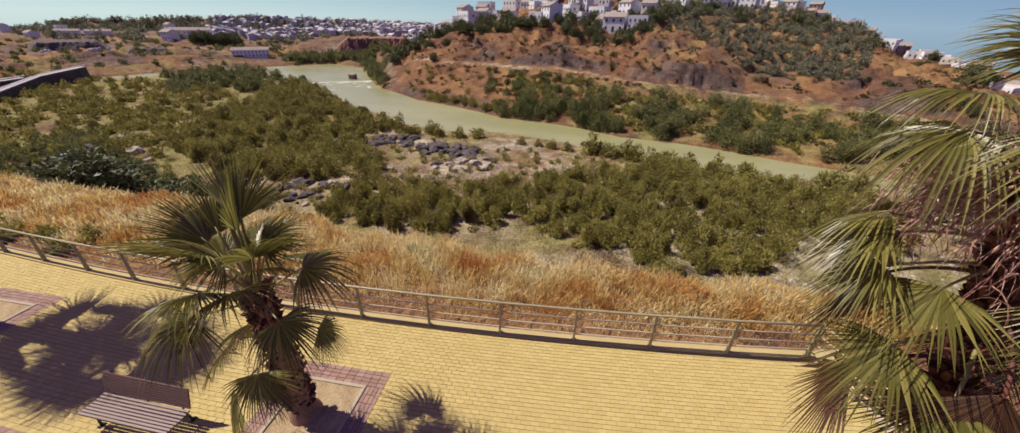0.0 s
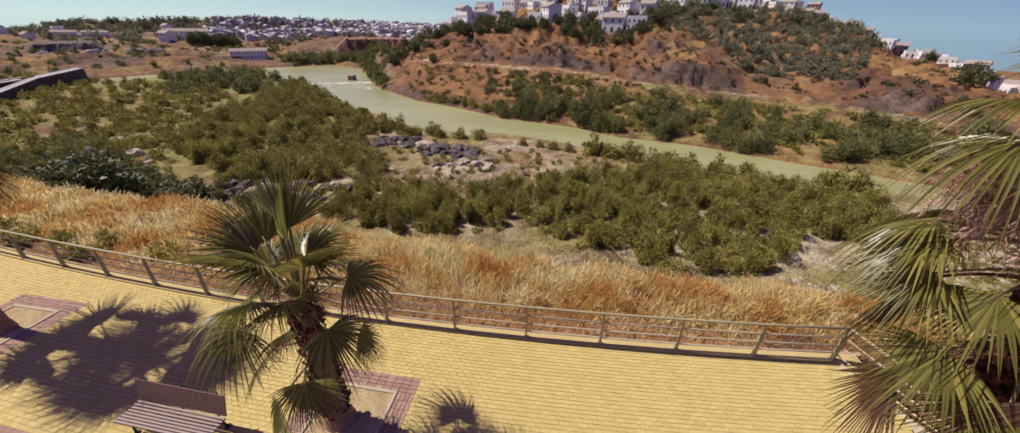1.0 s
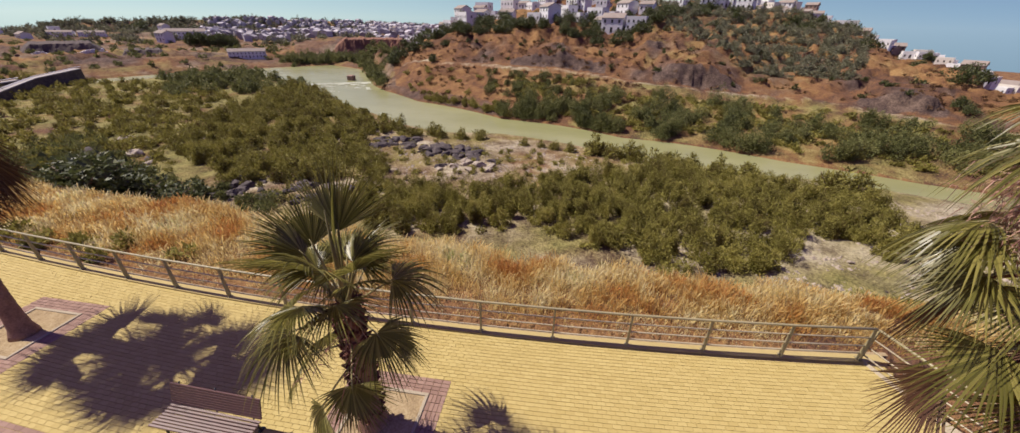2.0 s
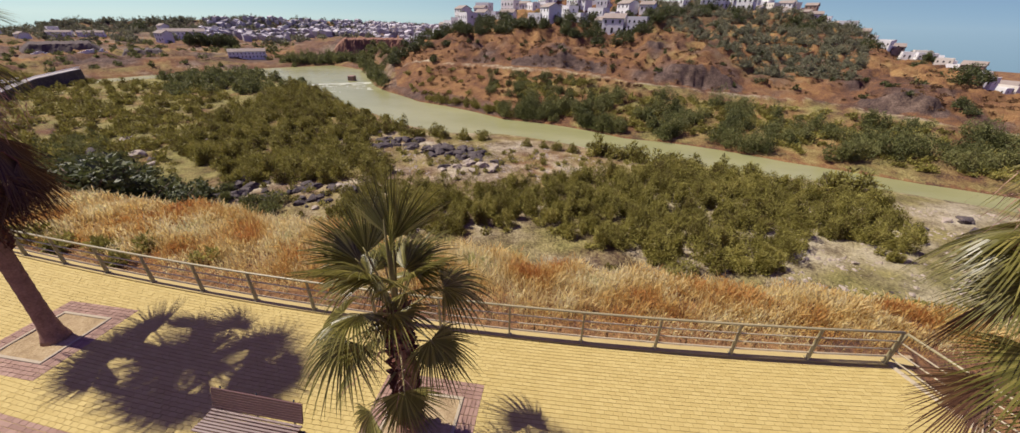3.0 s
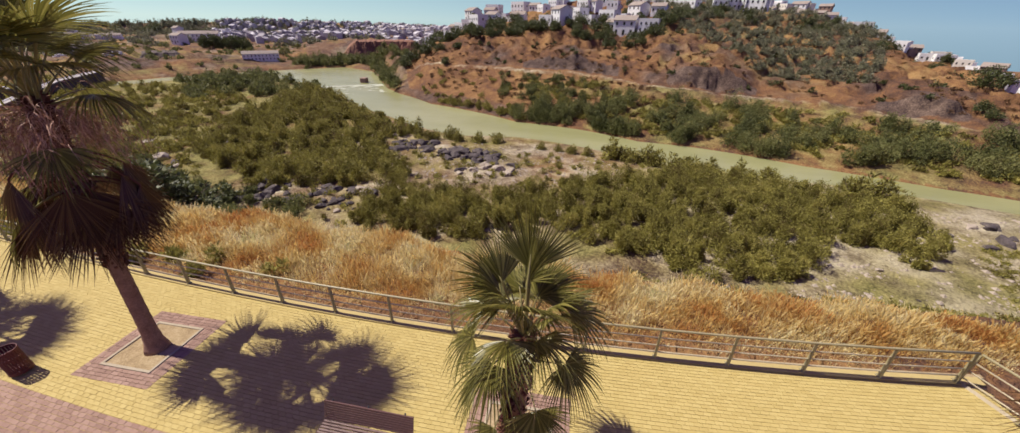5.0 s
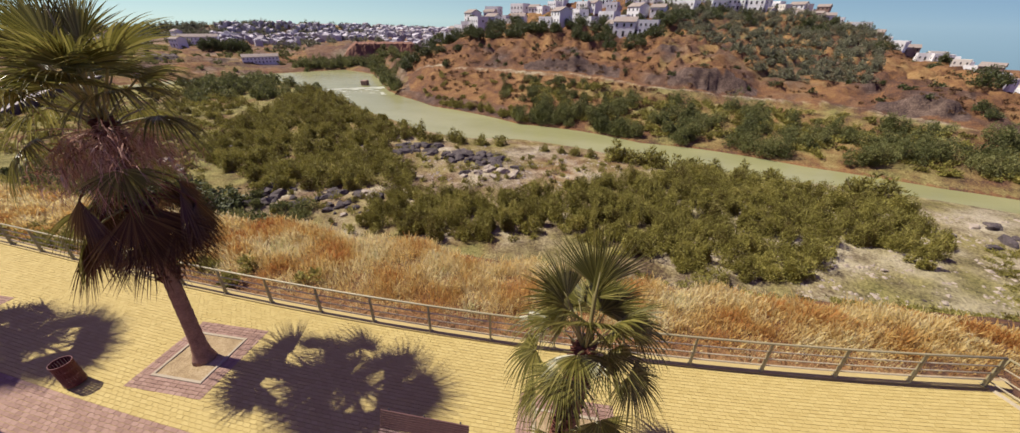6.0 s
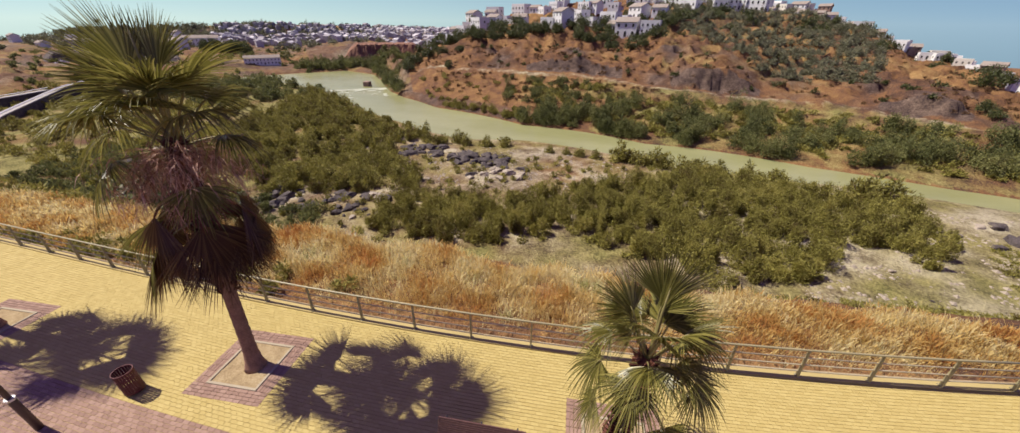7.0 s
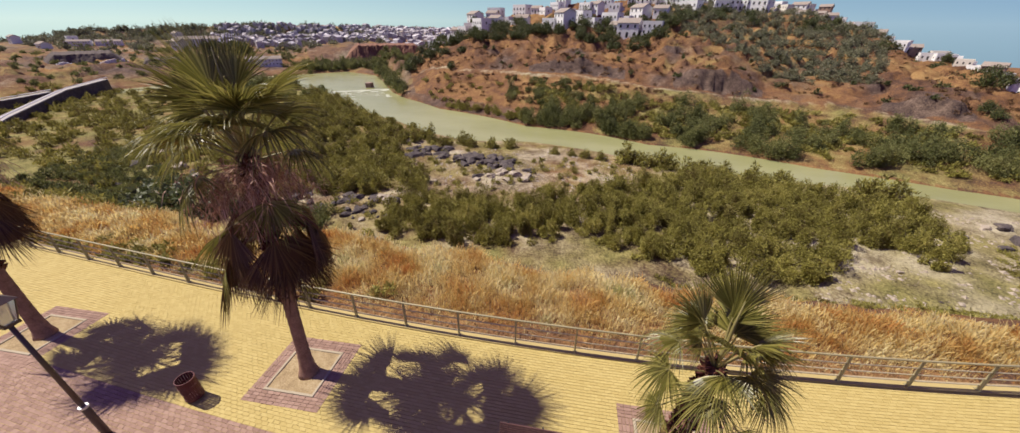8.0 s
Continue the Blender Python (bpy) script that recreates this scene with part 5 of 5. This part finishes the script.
def pebbles(n, region, seed, label):
    r = np.random.default_rng(seed)
    x, y = r.uniform(region[0], region[1], n), r.uniform(region[2], region[3], n)
    keep = fbm(x, y, 7, 3, seed) > 0.0
    x, y = x[keep], y[keep]
    n = len(x)
    z = land_height(x, y)
    size = 0.08 + 0.30 * r.random(n) ** 3
    base = np.array([(1, 0, 0), (0, 1, 0), (-1, 0, 0), (0, -1, 0), (0, 0, 0.7), (0, 0, -0.5)], dtype=float)
    v = base[None] * size[:, None, None] * r.uniform(0.6, 1.3, (n, 6, 3))
    c, t = np.cos(r.uniform(0, 6.3, n))[:, None], np.sin(r.uniform(0, 6.3, n))[:, None]
    v = np.stack([v[..., 0] * c - v[..., 1] * t, v[..., 0] * t + v[..., 1] * c, v[..., 2]], -1) + np.stack([x, y, z], -1)[:, None]
    f = np.array([(0, 1, 4), (1, 2, 4), (2, 3, 4), (3, 0, 4), (1, 0, 5), (2, 1, 5), (3, 2, 5), (0, 3, 5)])
    f = (f[None] + 6 * np.arange(n)[:, None, None]).reshape(-1, 3)
    tagged(new("pebbles", np_mesh("pebbles", v.reshape(-1, 3), f, M_PALEROCK)), label, "stones", kind="stuff")


pebbles(4500, (8, 62, 24, 56), 31, "small stones strewn over the pale gravel")
pebbles(4000, (-66, 0, 52, 76), 32, "small stones between the river and the bushes")

# weir: broken white water over a low sill
def weir():
    r = random.Random(17)
    ends = [polar(np.array([bb]), dd) for bb, dd in ((-28.5, 189), (-36.0, 190))]
    a, c = [Vector((float(e[0][0]), float(e[1][0]), 0)) for e in ends]
    down = Vector((0.55, -0.84, 0))
    t = empty("weir", (0, 0, 0), "low weir with white foaming water across the river", "weir", kind="structure")
    sill = bmesh.new()
    rows = [[sill.verts.new((p.x, p.y, z)) for p, z in ((q - down * 1.2, -20.5), (q - down * 0.9, WATER_Z + 0.05), (q, WATER_Z + 0.12), (q + down * 0.4, -20.5))] for q in (a.lerp(c, i / 10) for i in range(11))]
    for u, v in zip(rows, rows[1:]):
        for j in range(3):
            sill.faces.new((u[j], v[j], v[j + 1], u[j + 1]))
    part("sill", sill, M_ROCK, t, "dark stone sill")
    foam = bmesh.new()
    nu, nv = 150, 60
    grid = [[None] * (nv + 1) for _ in range(nu + 1)]
    for i in range(nu + 1):
        for j in range(nv + 1):
            p = a.lerp(c, i / nu) + down * (0.2 + 26.0 * (j / nv) ** 1.2 + r.uniform(-0.15, 0.15))
            grid[i][j] = foam.verts.new((p.x, p.y, WATER_Z + 0.05 + 0.16 * r.random() * (1 - j / nv)))
    for i in range(nu):
        for j in range(nv):
            streak = noise.noise(Vector((i * 0.035, j * 0.16, 3.0))) + 0.4 * noise.noise(Vector((i * 0.1, j * 0.35, 8.0)))
            if j / nv < 0.16 or streak - 0.9 * j / nv > -0.2:
                foam.faces.new((grid[i][j], grid[i][j + 1], grid[i + 1][j + 1], grid[i + 1][j]))
    bmesh.ops.delete(foam, geom=[v for v in foam.verts if not v.link_faces], context="VERTS")
    part("foam", foam, M_FOAM, t, "streaks of white foam", True)


weir()
x, y = polar(np.array([-30.9]), 197)
tagged(new("stone_pier", bm_mesh("stone_pier", boxed(float(x[0]) - 1.5, float(x[0]) + 1.5, float(y[0]) - 1.5, float(y[0]) + 1.5, -21.0, WATER_Z + 2.2, 0.25), M_BRICKWALL)), "dark stone pier at the end of the weir", "pier")


# ------------------------------------------------------------------ houses
def house(w, d, h, roof, mat, storeys, bays, seed):
    """A small house, front towards -y: walls, roof, windows, door. Returns a thing at the origin."""
    r = random.Random(seed)
    t = empty("house")
    bm = bmesh.new()
    box(bm, -w / 2, w / 2, -d / 2, d / 2, -3.0, h)
    if roof == "gable":
        g = [bm.verts.new(p) for p in ((-w / 2, -d / 2, h), (-w / 2, d / 2, h), (-w / 2, 0, h + d * 0.24), (w / 2, -d / 2, h), (w / 2, d / 2, h), (w / 2, 0, h + d * 0.24))]
        bm.faces.new((g[0], g[2], g[1]))
        bm.faces.new((g[3], g[4], g[5]))
    part("wall", bm, mat, t)
    bm = bmesh.new()
    if roof == "gable":
        e = 0.35
        rise = d * 0.24
        for s in (-1, 1):
            lowv = h - e * rise / (d / 2) * 1.0 + 0.06
            q = [(-w / 2 - e, s * (d / 2 + e), lowv), (w / 2 + e, s * (d / 2 + e), lowv), (w / 2 + e, 0, h + rise + 0.10), (-w / 2 - e, 0, h + rise + 0.10)]
            a = [bm.verts.new(p) for p in q]
            c = [bm.verts.new((p[0], p[1], p[2] + 0.14)) for p in q]
            bm.faces.new(a)
            bm.faces.new(c[::-1])
            for j in range(4):
                bm.faces.new((a[j], a[(j + 1) % 4], c[(j + 1) % 4], c[j]))
        part("roof", bm, M_ROOFTILE, t, "weathered clay tile roof")
    else:
        box(bm, -w / 2 + 0.2, w / 2 - 0.2, -d / 2 + 0.2, d / 2 - 0.2, h - 0.1, h + 0.05)
        part("roof", bm, M_FLATROOF, t, "flat roof behind a parapet")
        bm = bmesh.new()
        for x0, x1, y0, y1 in ((-w / 2, w / 2, -d / 2, -d / 2 + 0.2), (-w / 2, w / 2, d / 2 - 0.2, d / 2), (-w / 2, -w / 2 + 0.2, -d / 2 + 0.2, d / 2 - 0.2), (w / 2 - 0.2, w / 2, -d / 2 + 0.2, d / 2 - 0.2)):
            box(bm, x0, x1, y0, y1, h + 0.003, h + 0.7)
        part("parapet", bm, mat, t)
    for st in range(storeys):
        for i in range(bays):
            cx = -w / 2 + w * (i + 0.5) / bays
            z0 = 0.9 + st * 2.8
            if st == 0 and i == bays // 2:
                part("door", boxed(cx - 0.5, cx + 0.5, -d / 2 - 0.03, -d / 2 + 0.05, 0.0, 2.1), M_WINDOW, t, "dark door")
                continue
            win = part("window", boxed(cx - 0.45, cx + 0.45, -d / 2 - 0.025, -d / 2 + 0.05, z0, z0 + 1.25), M_WINDOW, t)
            part("sill", boxed(cx - 0.55, cx + 0.55, -d / 2 - 0.12, -d / 2 + 0.02, z0 - 0.1, z0 - 0.004), mat, win)
    for sx in (-1, 1):
        if r.random() < 0.7:
            part("side_window", boxed(sx * w / 2 - 0.04, sx * w / 2 + 0.04, -0.45, 0.45, 0.9 + 2.8 * (storeys - 1), 2.1 + 2.8 * (storeys - 1)), M_WINDOW, t)
    return t


KINDS = [
    (house(9, 7, 5.6, "gable", M_WHITEWASH, 2, 3, 1), "whitewashed two-storey house with a clay tile roof"),
    (house(7, 6, 3.2, "gable", M_WHITEWASH, 1, 3, 2), "low whitewashed house with a clay tile roof"),
    (house(10, 7, 6.0, "flat", M_WHITEWASH, 2, 4, 3), "white two-storey house with a flat roof"),
    (house(8, 6, 3.3, "flat", M_WHITEWASH, 1, 3, 4), "low white house with a flat roof and parapet"),
    (house(9, 7, 6.0, "flat", M_CREAM, 2, 3, 5), "cream two-storey house with a flat roof"),
    (house(8, 7, 5.6, "gable", M_BRICKWALL, 2, 3, 6), "bare brick house with a tile roof"),
    (house(30, 9, 6.0, "gable", M_WHITEWASH, 2, 10, 7), "long white farm building with rows of windows"),
    (house(9, 8, 5.8, "flat", M_TOWN, 1, 2, 8), "small white town house with a flat roof"),
    (house(8, 8, 6.5, "gable", M_TOWN, 1, 2, 9), "pale town house with a tile roof"),
]
used = set()


def put_house(k, bearing, distance, turn, scale=1.0, group="white houses on the hill", lift=0.0):
    x, y = polar(np.array([bearing]), distance)
    x, y = float(x[0]), float(y[0])
    m = Matrix.Translation((x, y, float(land_height(x, y)) + 0.4 + lift)) @ pose(0, 0, 0, 0, 0, turn)
    src, label = KINDS[k]
    if k not in used:
        used.add(k)
        t = src
        t.matrix_basis = m
    else:
        t = copy_thing(src, m)
    t.scale = (scale,) * 3
    return tagged(t, label, "house", group)


r4 = random.Random(33)
for i in range(16):
    put_house(r4.choice((1, 2, 3, 0, 3, 2)), -20.5 + i * 2.0 + r4.uniform(-0.5, 0.5), 222 + r4.uniform(-4, 14) - (14 if 5 < i < 14 else 0), r4.uniform(-60, -10), r4.uniform(0.8, 1.05))
for i in range(40):
    bb = -18 + i * 1.0 + r4.uniform(-0.5, 0.5)
    put_house(r4.choice((0, 1, 2, 3, 3, 2)), bb, 252 + r4.uniform(-10, 30), r4.uniform(-60, -10), r4.uniform(0.75, 1.05))
for i in range(64):
    bb = 20 + i * 0.39 + r4.uniform(-0.3, 0.3)
    rc = float(line(CREST, np.array([bb]))[0][0])
    put_house(r4.choice((2, 3, 2, 3, 0, 4, 3, 1, 5)), bb, rc - r4.uniform(2, 34), r4.uniform(-70, -15), r4.uniform(0.55, 0.85))
put_house(5, 27.5, 284, -40, 0.7)
put_house(0, 6.0, 198, -20, 1.1, lift=1.5)
put_house(2, 9.0, 195, -20, 0.85, lift=0.5)
put_house(1, 4.6, 205, -30, 1.0, lift=0.5)
for i in range(150):
    bb, dd = r4.uniform(-45, -17), 735 - 300 * r4.random() ** 1.3
    if bb > -28 and dd < 500:
        dd += 150
    put_house(r4.choice((7, 7, 7, 8)), bb, dd, r4.uniform(-90, -20), r4.uniform(0.55, 0.85), "far white town")
def town_rest(n):
    """The rest of the far town, too small to tell apart."""
    bm = bmesh.new()
    for i in range(n):
        bb, dd = r4.uniform(-46, -14), 738 - 300 * r4.random() ** 1.6
        x, y = polar(np.array([bb]), dd)
        z = float(land_height(x, y)[0])
        w, d, h = r4.uniform(5, 11), r4.uniform(4.5, 8), r4.uniform(2.6, 5.2)
        m = Matrix.Translation((float(x[0]), float(y[0]), z)) @ pose(0, 0, 0, 0, 0, r4.uniform(-90, 0))
        q = [bm.verts.new(m @ Vector(p)) for p in itertools.product((-w / 2, w / 2), (-d / 2, d / 2), (-2.0, h))]
        top = [bm.verts.new(m @ Vector((sx * w / 2, 0, h + 0.22 * d))) for sx in (-1, 1)]
        for f in ((0, 1, 3, 2), (4, 6, 7, 5), (0, 4, 5, 1), (2, 3, 7, 6)):
            bm.faces.new([q[j] for j in f])
        bm.faces.new((q[1], q[5], top[1], top[0]))
        bm.faces.new((q[3], top[0], top[1], q[7]))
        bm.faces.new((q[1], top[0], q[3]))
        bm.faces.new((q[5], q[7], top[1]))
    tagged(new("far_town", bm_mesh("far_town", bm, M_TOWN)), "crowded small white houses of the far town", "houses", kind="stuff")


town_rest(760)
for i in range(16):
    put_house(r4.choice((0, 2, 3, 1)), r4.uniform(-62, -44), r4.uniform(430, 690), r4.uniform(-80, 10), r4.uniform(0.8, 1.1), "scattered far farmhouses")
put_house(6, -42.3, 292, 40, 0.65, "scattered far farmhouses")
put_house(6, -56.9, 490, 30, 0.55, "scattered far farmhouses")
put_house(6, -54.8, 485, 38, 0.55, "scattered far farmhouses")
put_house(6, -47.5, 470, 35, 1.0, "scattered far farmhouses")

# ------------------------------------------------------------------ road ramp across the valley
def road_on_wall(path, half, label):
    """A pale road deck along a path, on a dark stone retaining wall, with a guard rail."""
    t = empty("road_ramp", (0, 0, 0), label, "road")
    pts = [Vector(p) for p in path]
    line_pts = [pts[i].lerp(pts[i + 1], k / 6) for i in range(len(pts) - 1) for k in range(6)] + [pts[-1]]
    wall, deck, rail = bmesh.new(), bmesh.new(), bmesh.new()
    rows, tops, edge = [], [], []
    for i, p in enumerate(line_pts):
        d = line_pts[min(i + 1, len(line_pts) - 1)] - line_pts[max(i - 1, 0)]
        side = Vector((d.y, -d.x, 0)).normalized()
        a, c = p + side * half, p - side * half
        rows.append([wall.verts.new((q.x, q.y, zz)) for q, zz in ((a, -26), (a, p.z), (c, p.z), (c, -26))])
        tops.append([deck.verts.new((q.x, q.y, p.z + dz)) for q, dz in ((a, 0.02), (c, 0.02), (c, 0.3), (a, 0.3))])
        edge.append((a.x, a.y, p.z + 1.0))
    for bmx, seq in ((wall, rows), (deck, tops)):
        for u, v in zip(seq, seq[1:]):
            for j in range(4):
                bmx.faces.new((u[j], v[j], v[(j + 1) % 4], u[(j + 1) % 4]))
    part("retaining_wall", wall, M_ROCK, t, "dark stone retaining wall")
    part("carriageway", deck, M_TAR, t, "pale road surface")
    tube(rail, edge, [0.14] * len(edge), 5)
    part("guard_rail", rail, M_ALU, t)


road_on_wall([(-160, 52, -18.2), (-179.7, 73.3, -16.5), (-204.3, 104.3, -14.5), (-212.5, 124.8, -13.5)], 1.3, "pale road climbing on a dark stone retaining wall")
road_on_wall([(-228, 72, -16.5), (-206.5, 89, -15.4), (-206.5, 102, -14.7)], 1.1, "pale side road joining the ramp")


def steep_face(name, b0, b1, dist, z0, z1, back, rough, mat, label, category, seed):
    """A steep bare face that follows the hillside, with ledges and gullies, and a level top behind it."""
    n, m = 60, 9
    az = np.linspace(b0, b1, n)
    P = []
    for j in range(m + 1):
        f = min(j / (m - 1), 1.0)
        d = dist + 6.0 * f + (back if j == m else 0.0)
        d = d + rough * fbm(az * 5.0, np.full(n, f * 4.0), 6.0, 3, seed) * (0 if j == m else 1)
        taper = np.clip(np.minimum(az - b0, b1 - az) / (0.18 * (b1 - b0)), 0, 1) ** 0.7
        z = z0 + (z1 - z0) * f * taper + 0.35 * rough * fbm(az * 7.0, np.full(n, f * 9.0), 5.0, 2, seed + 1)
        x, y = polar(az, d)
        P.append(np.stack([x, y, z], -1))
    P = np.stack(P, 1).reshape(-1, 3)
    idx = np.arange(len(P)).reshape(n, m + 1)
    f = np.stack([idx[:-1, :-1], idx[1:, :-1], idx[1:, 1:], idx[:-1, 1:]], -1).reshape(-1, 4)
    return tagged(new(name, np_mesh(name, P, f, mat)), label, category)


M_REDEARTH = speckled("bare_red_earth", [(0.3, (0.12, 0.062, 0.045)), (0.5, (0.20, 0.105, 0.068)), (0.7, (0.27, 0.155, 0.10))], 0.08, 0.9, 0.95, 0.1, 0.6, dist=0.6)
# the cuttings' shade is put into this dark base colour
M_SHADEEARTH = speckled("shaded_cut_earth", [(0.3, (0.06, 0.048, 0.045)), (0.5, (0.10, 0.08, 0.07)), (0.7, (0.15, 0.12, 0.10))], 0.08, 0.9, 0.95, 0.1, 0.6, dist=0.6)
steep_face("earth_cliff", -33.2, -21.5, 300, -18.5, -6.4, 30, 1.6, M_REDEARTH, "bare red earth cliff under the far town", "cliff", 2.0)
steep_face("earth_cutting", -60.2, -54.2, 330, -15.5, -8.3, 34, 1.2, M_SHADEEARTH, "long earth cutting on the far hillside, coloured as in shade", "cutting", 5.0)
steep_face("earth_cutting", -53.6, -49.5, 300, -17.0, -11.0, 22, 1.2, M_SHADEEARTH, "earth bank on the far hillside, coloured as in shade", "cutting", 7.0)
guard = empty("roadside_fence", (0, 0, 0), "row of pale posts along the far road", "fence")
for i in range(26):
    gx, gy = polar(-59.6 + 0.21 * i, 322.0)
    gz = float(land_height(gx, gy))
    part("post", boxed(float(gx) - 0.5, float(gx) + 0.5, float(gy) - 0.5, float(gy) + 0.5, gz - 1.0, gz + 1.3), M_WHITEWASH, guard)

# ------------------------------------------------------------------ block pavers
PL, PW, GAP = 0.20, 0.10, 0.004


def paver_grid(x0, x1, y0, y1):
    rows, out = int((y1 - y0) / PW), []
    for j in range(rows):
        xs = np.arange(x0 + (PL / 2 if j % 2 else 0), x1, PL)
        out.append(np.stack([xs + PL / 2, np.full(len(xs), y1 - (j + 0.5) * PW)], -1))
    return np.concatenate(out)


def paver_block(P, name, mat, parent, label):
    n = len(P)
    r = np.random.default_rng(len(P))
    cx, cy = P[:, 0], P[:, 1]
    hx, hy, c = PL / 2 - GAP / 2, PW / 2 - GAP / 2, 0.0025
    dz = r.uniform(-0.002, 0.002, n)
    tilt = r.normal(0, 0.0012, (n, 2))
    vs = []
    for top in (0, 1):
        for sx, sy in ((-1, -1), (1, -1), (1, 1), (-1, 1)):
            px, py = cx + sx * (hx - c * top), cy + sy * (hy - c * top)
            vs.append(np.stack([px, py + bend(px), (dz + sx * tilt[:, 0] + sy * tilt[:, 1]) if top else np.full(n, -0.03)], -1))
    v = np.stack(vs, 1).reshape(-1, 3)
    o = np.arange(n)[:, None, None] * 8
    f = np.array([(4, 5, 6, 7), (0, 1, 5, 4), (1, 2, 6, 5), (2, 3, 7, 6), (3, 0, 4, 7)])[None] + o
    ob = new(name, np_mesh(name, v, f.reshape(-1, 4), mat))
    ob.parent = parent
    return tagged(ob, label, kind="stuff")


P = paver_grid(XL, XR - 0.1, RED_EDGE, KERB_IN - 0.01)
P = P[~in_bed(P[:, 0], P[:, 1] + bend(P[:, 0]), -0.02)]
single = (P[:, 0] > -9.4) & (P[:, 0] < -5.9) & (P[:, 1] < -0.9) & (P[:, 1] > -3.55)
paver_block(P[~single], "yellow_pavers", M_PAVER, pavement, "worn yellow block pavers in running bond")
R = paver_grid(XL, XR - 0.1, -8.0, KERB_IN - 0.01 - int((KERB_IN - 0.01 - RED_EDGE) / PW) * PW)
paver_block(R, "red_pavers", M_REDPAVER, pavement, "worn red block pavers")
hx, hy = PL / 2 - GAP / 2, PW / 2 - GAP / 2
bv = [(sx * (hx - 0.004 * t), sy * (hy - 0.004 * t), 0.0 if t else -0.03) for t in (0, 1) for sx, sy in ((-1, -1), (1, -1), (1, 1), (-1, 1))]
brick_mesh = np_mesh("paver", np.array(bv), np.array([(4, 5, 6, 7), (0, 1, 5, 4), (1, 2, 6, 5), (2, 3, 7, 6), (3, 0, 4, 7)]), M_PAVER_ONE)
for px, py in P[single]:
    o = new("paver", brick_mesh)
    o.parent = pavement
    o.matrix_basis = pose(px, py + float(bend(px)), random.uniform(-0.002, 0.002), random.gauss(0, 0.4), random.gauss(0, 0.3), math.degrees(0.0038 * (px + 11)))
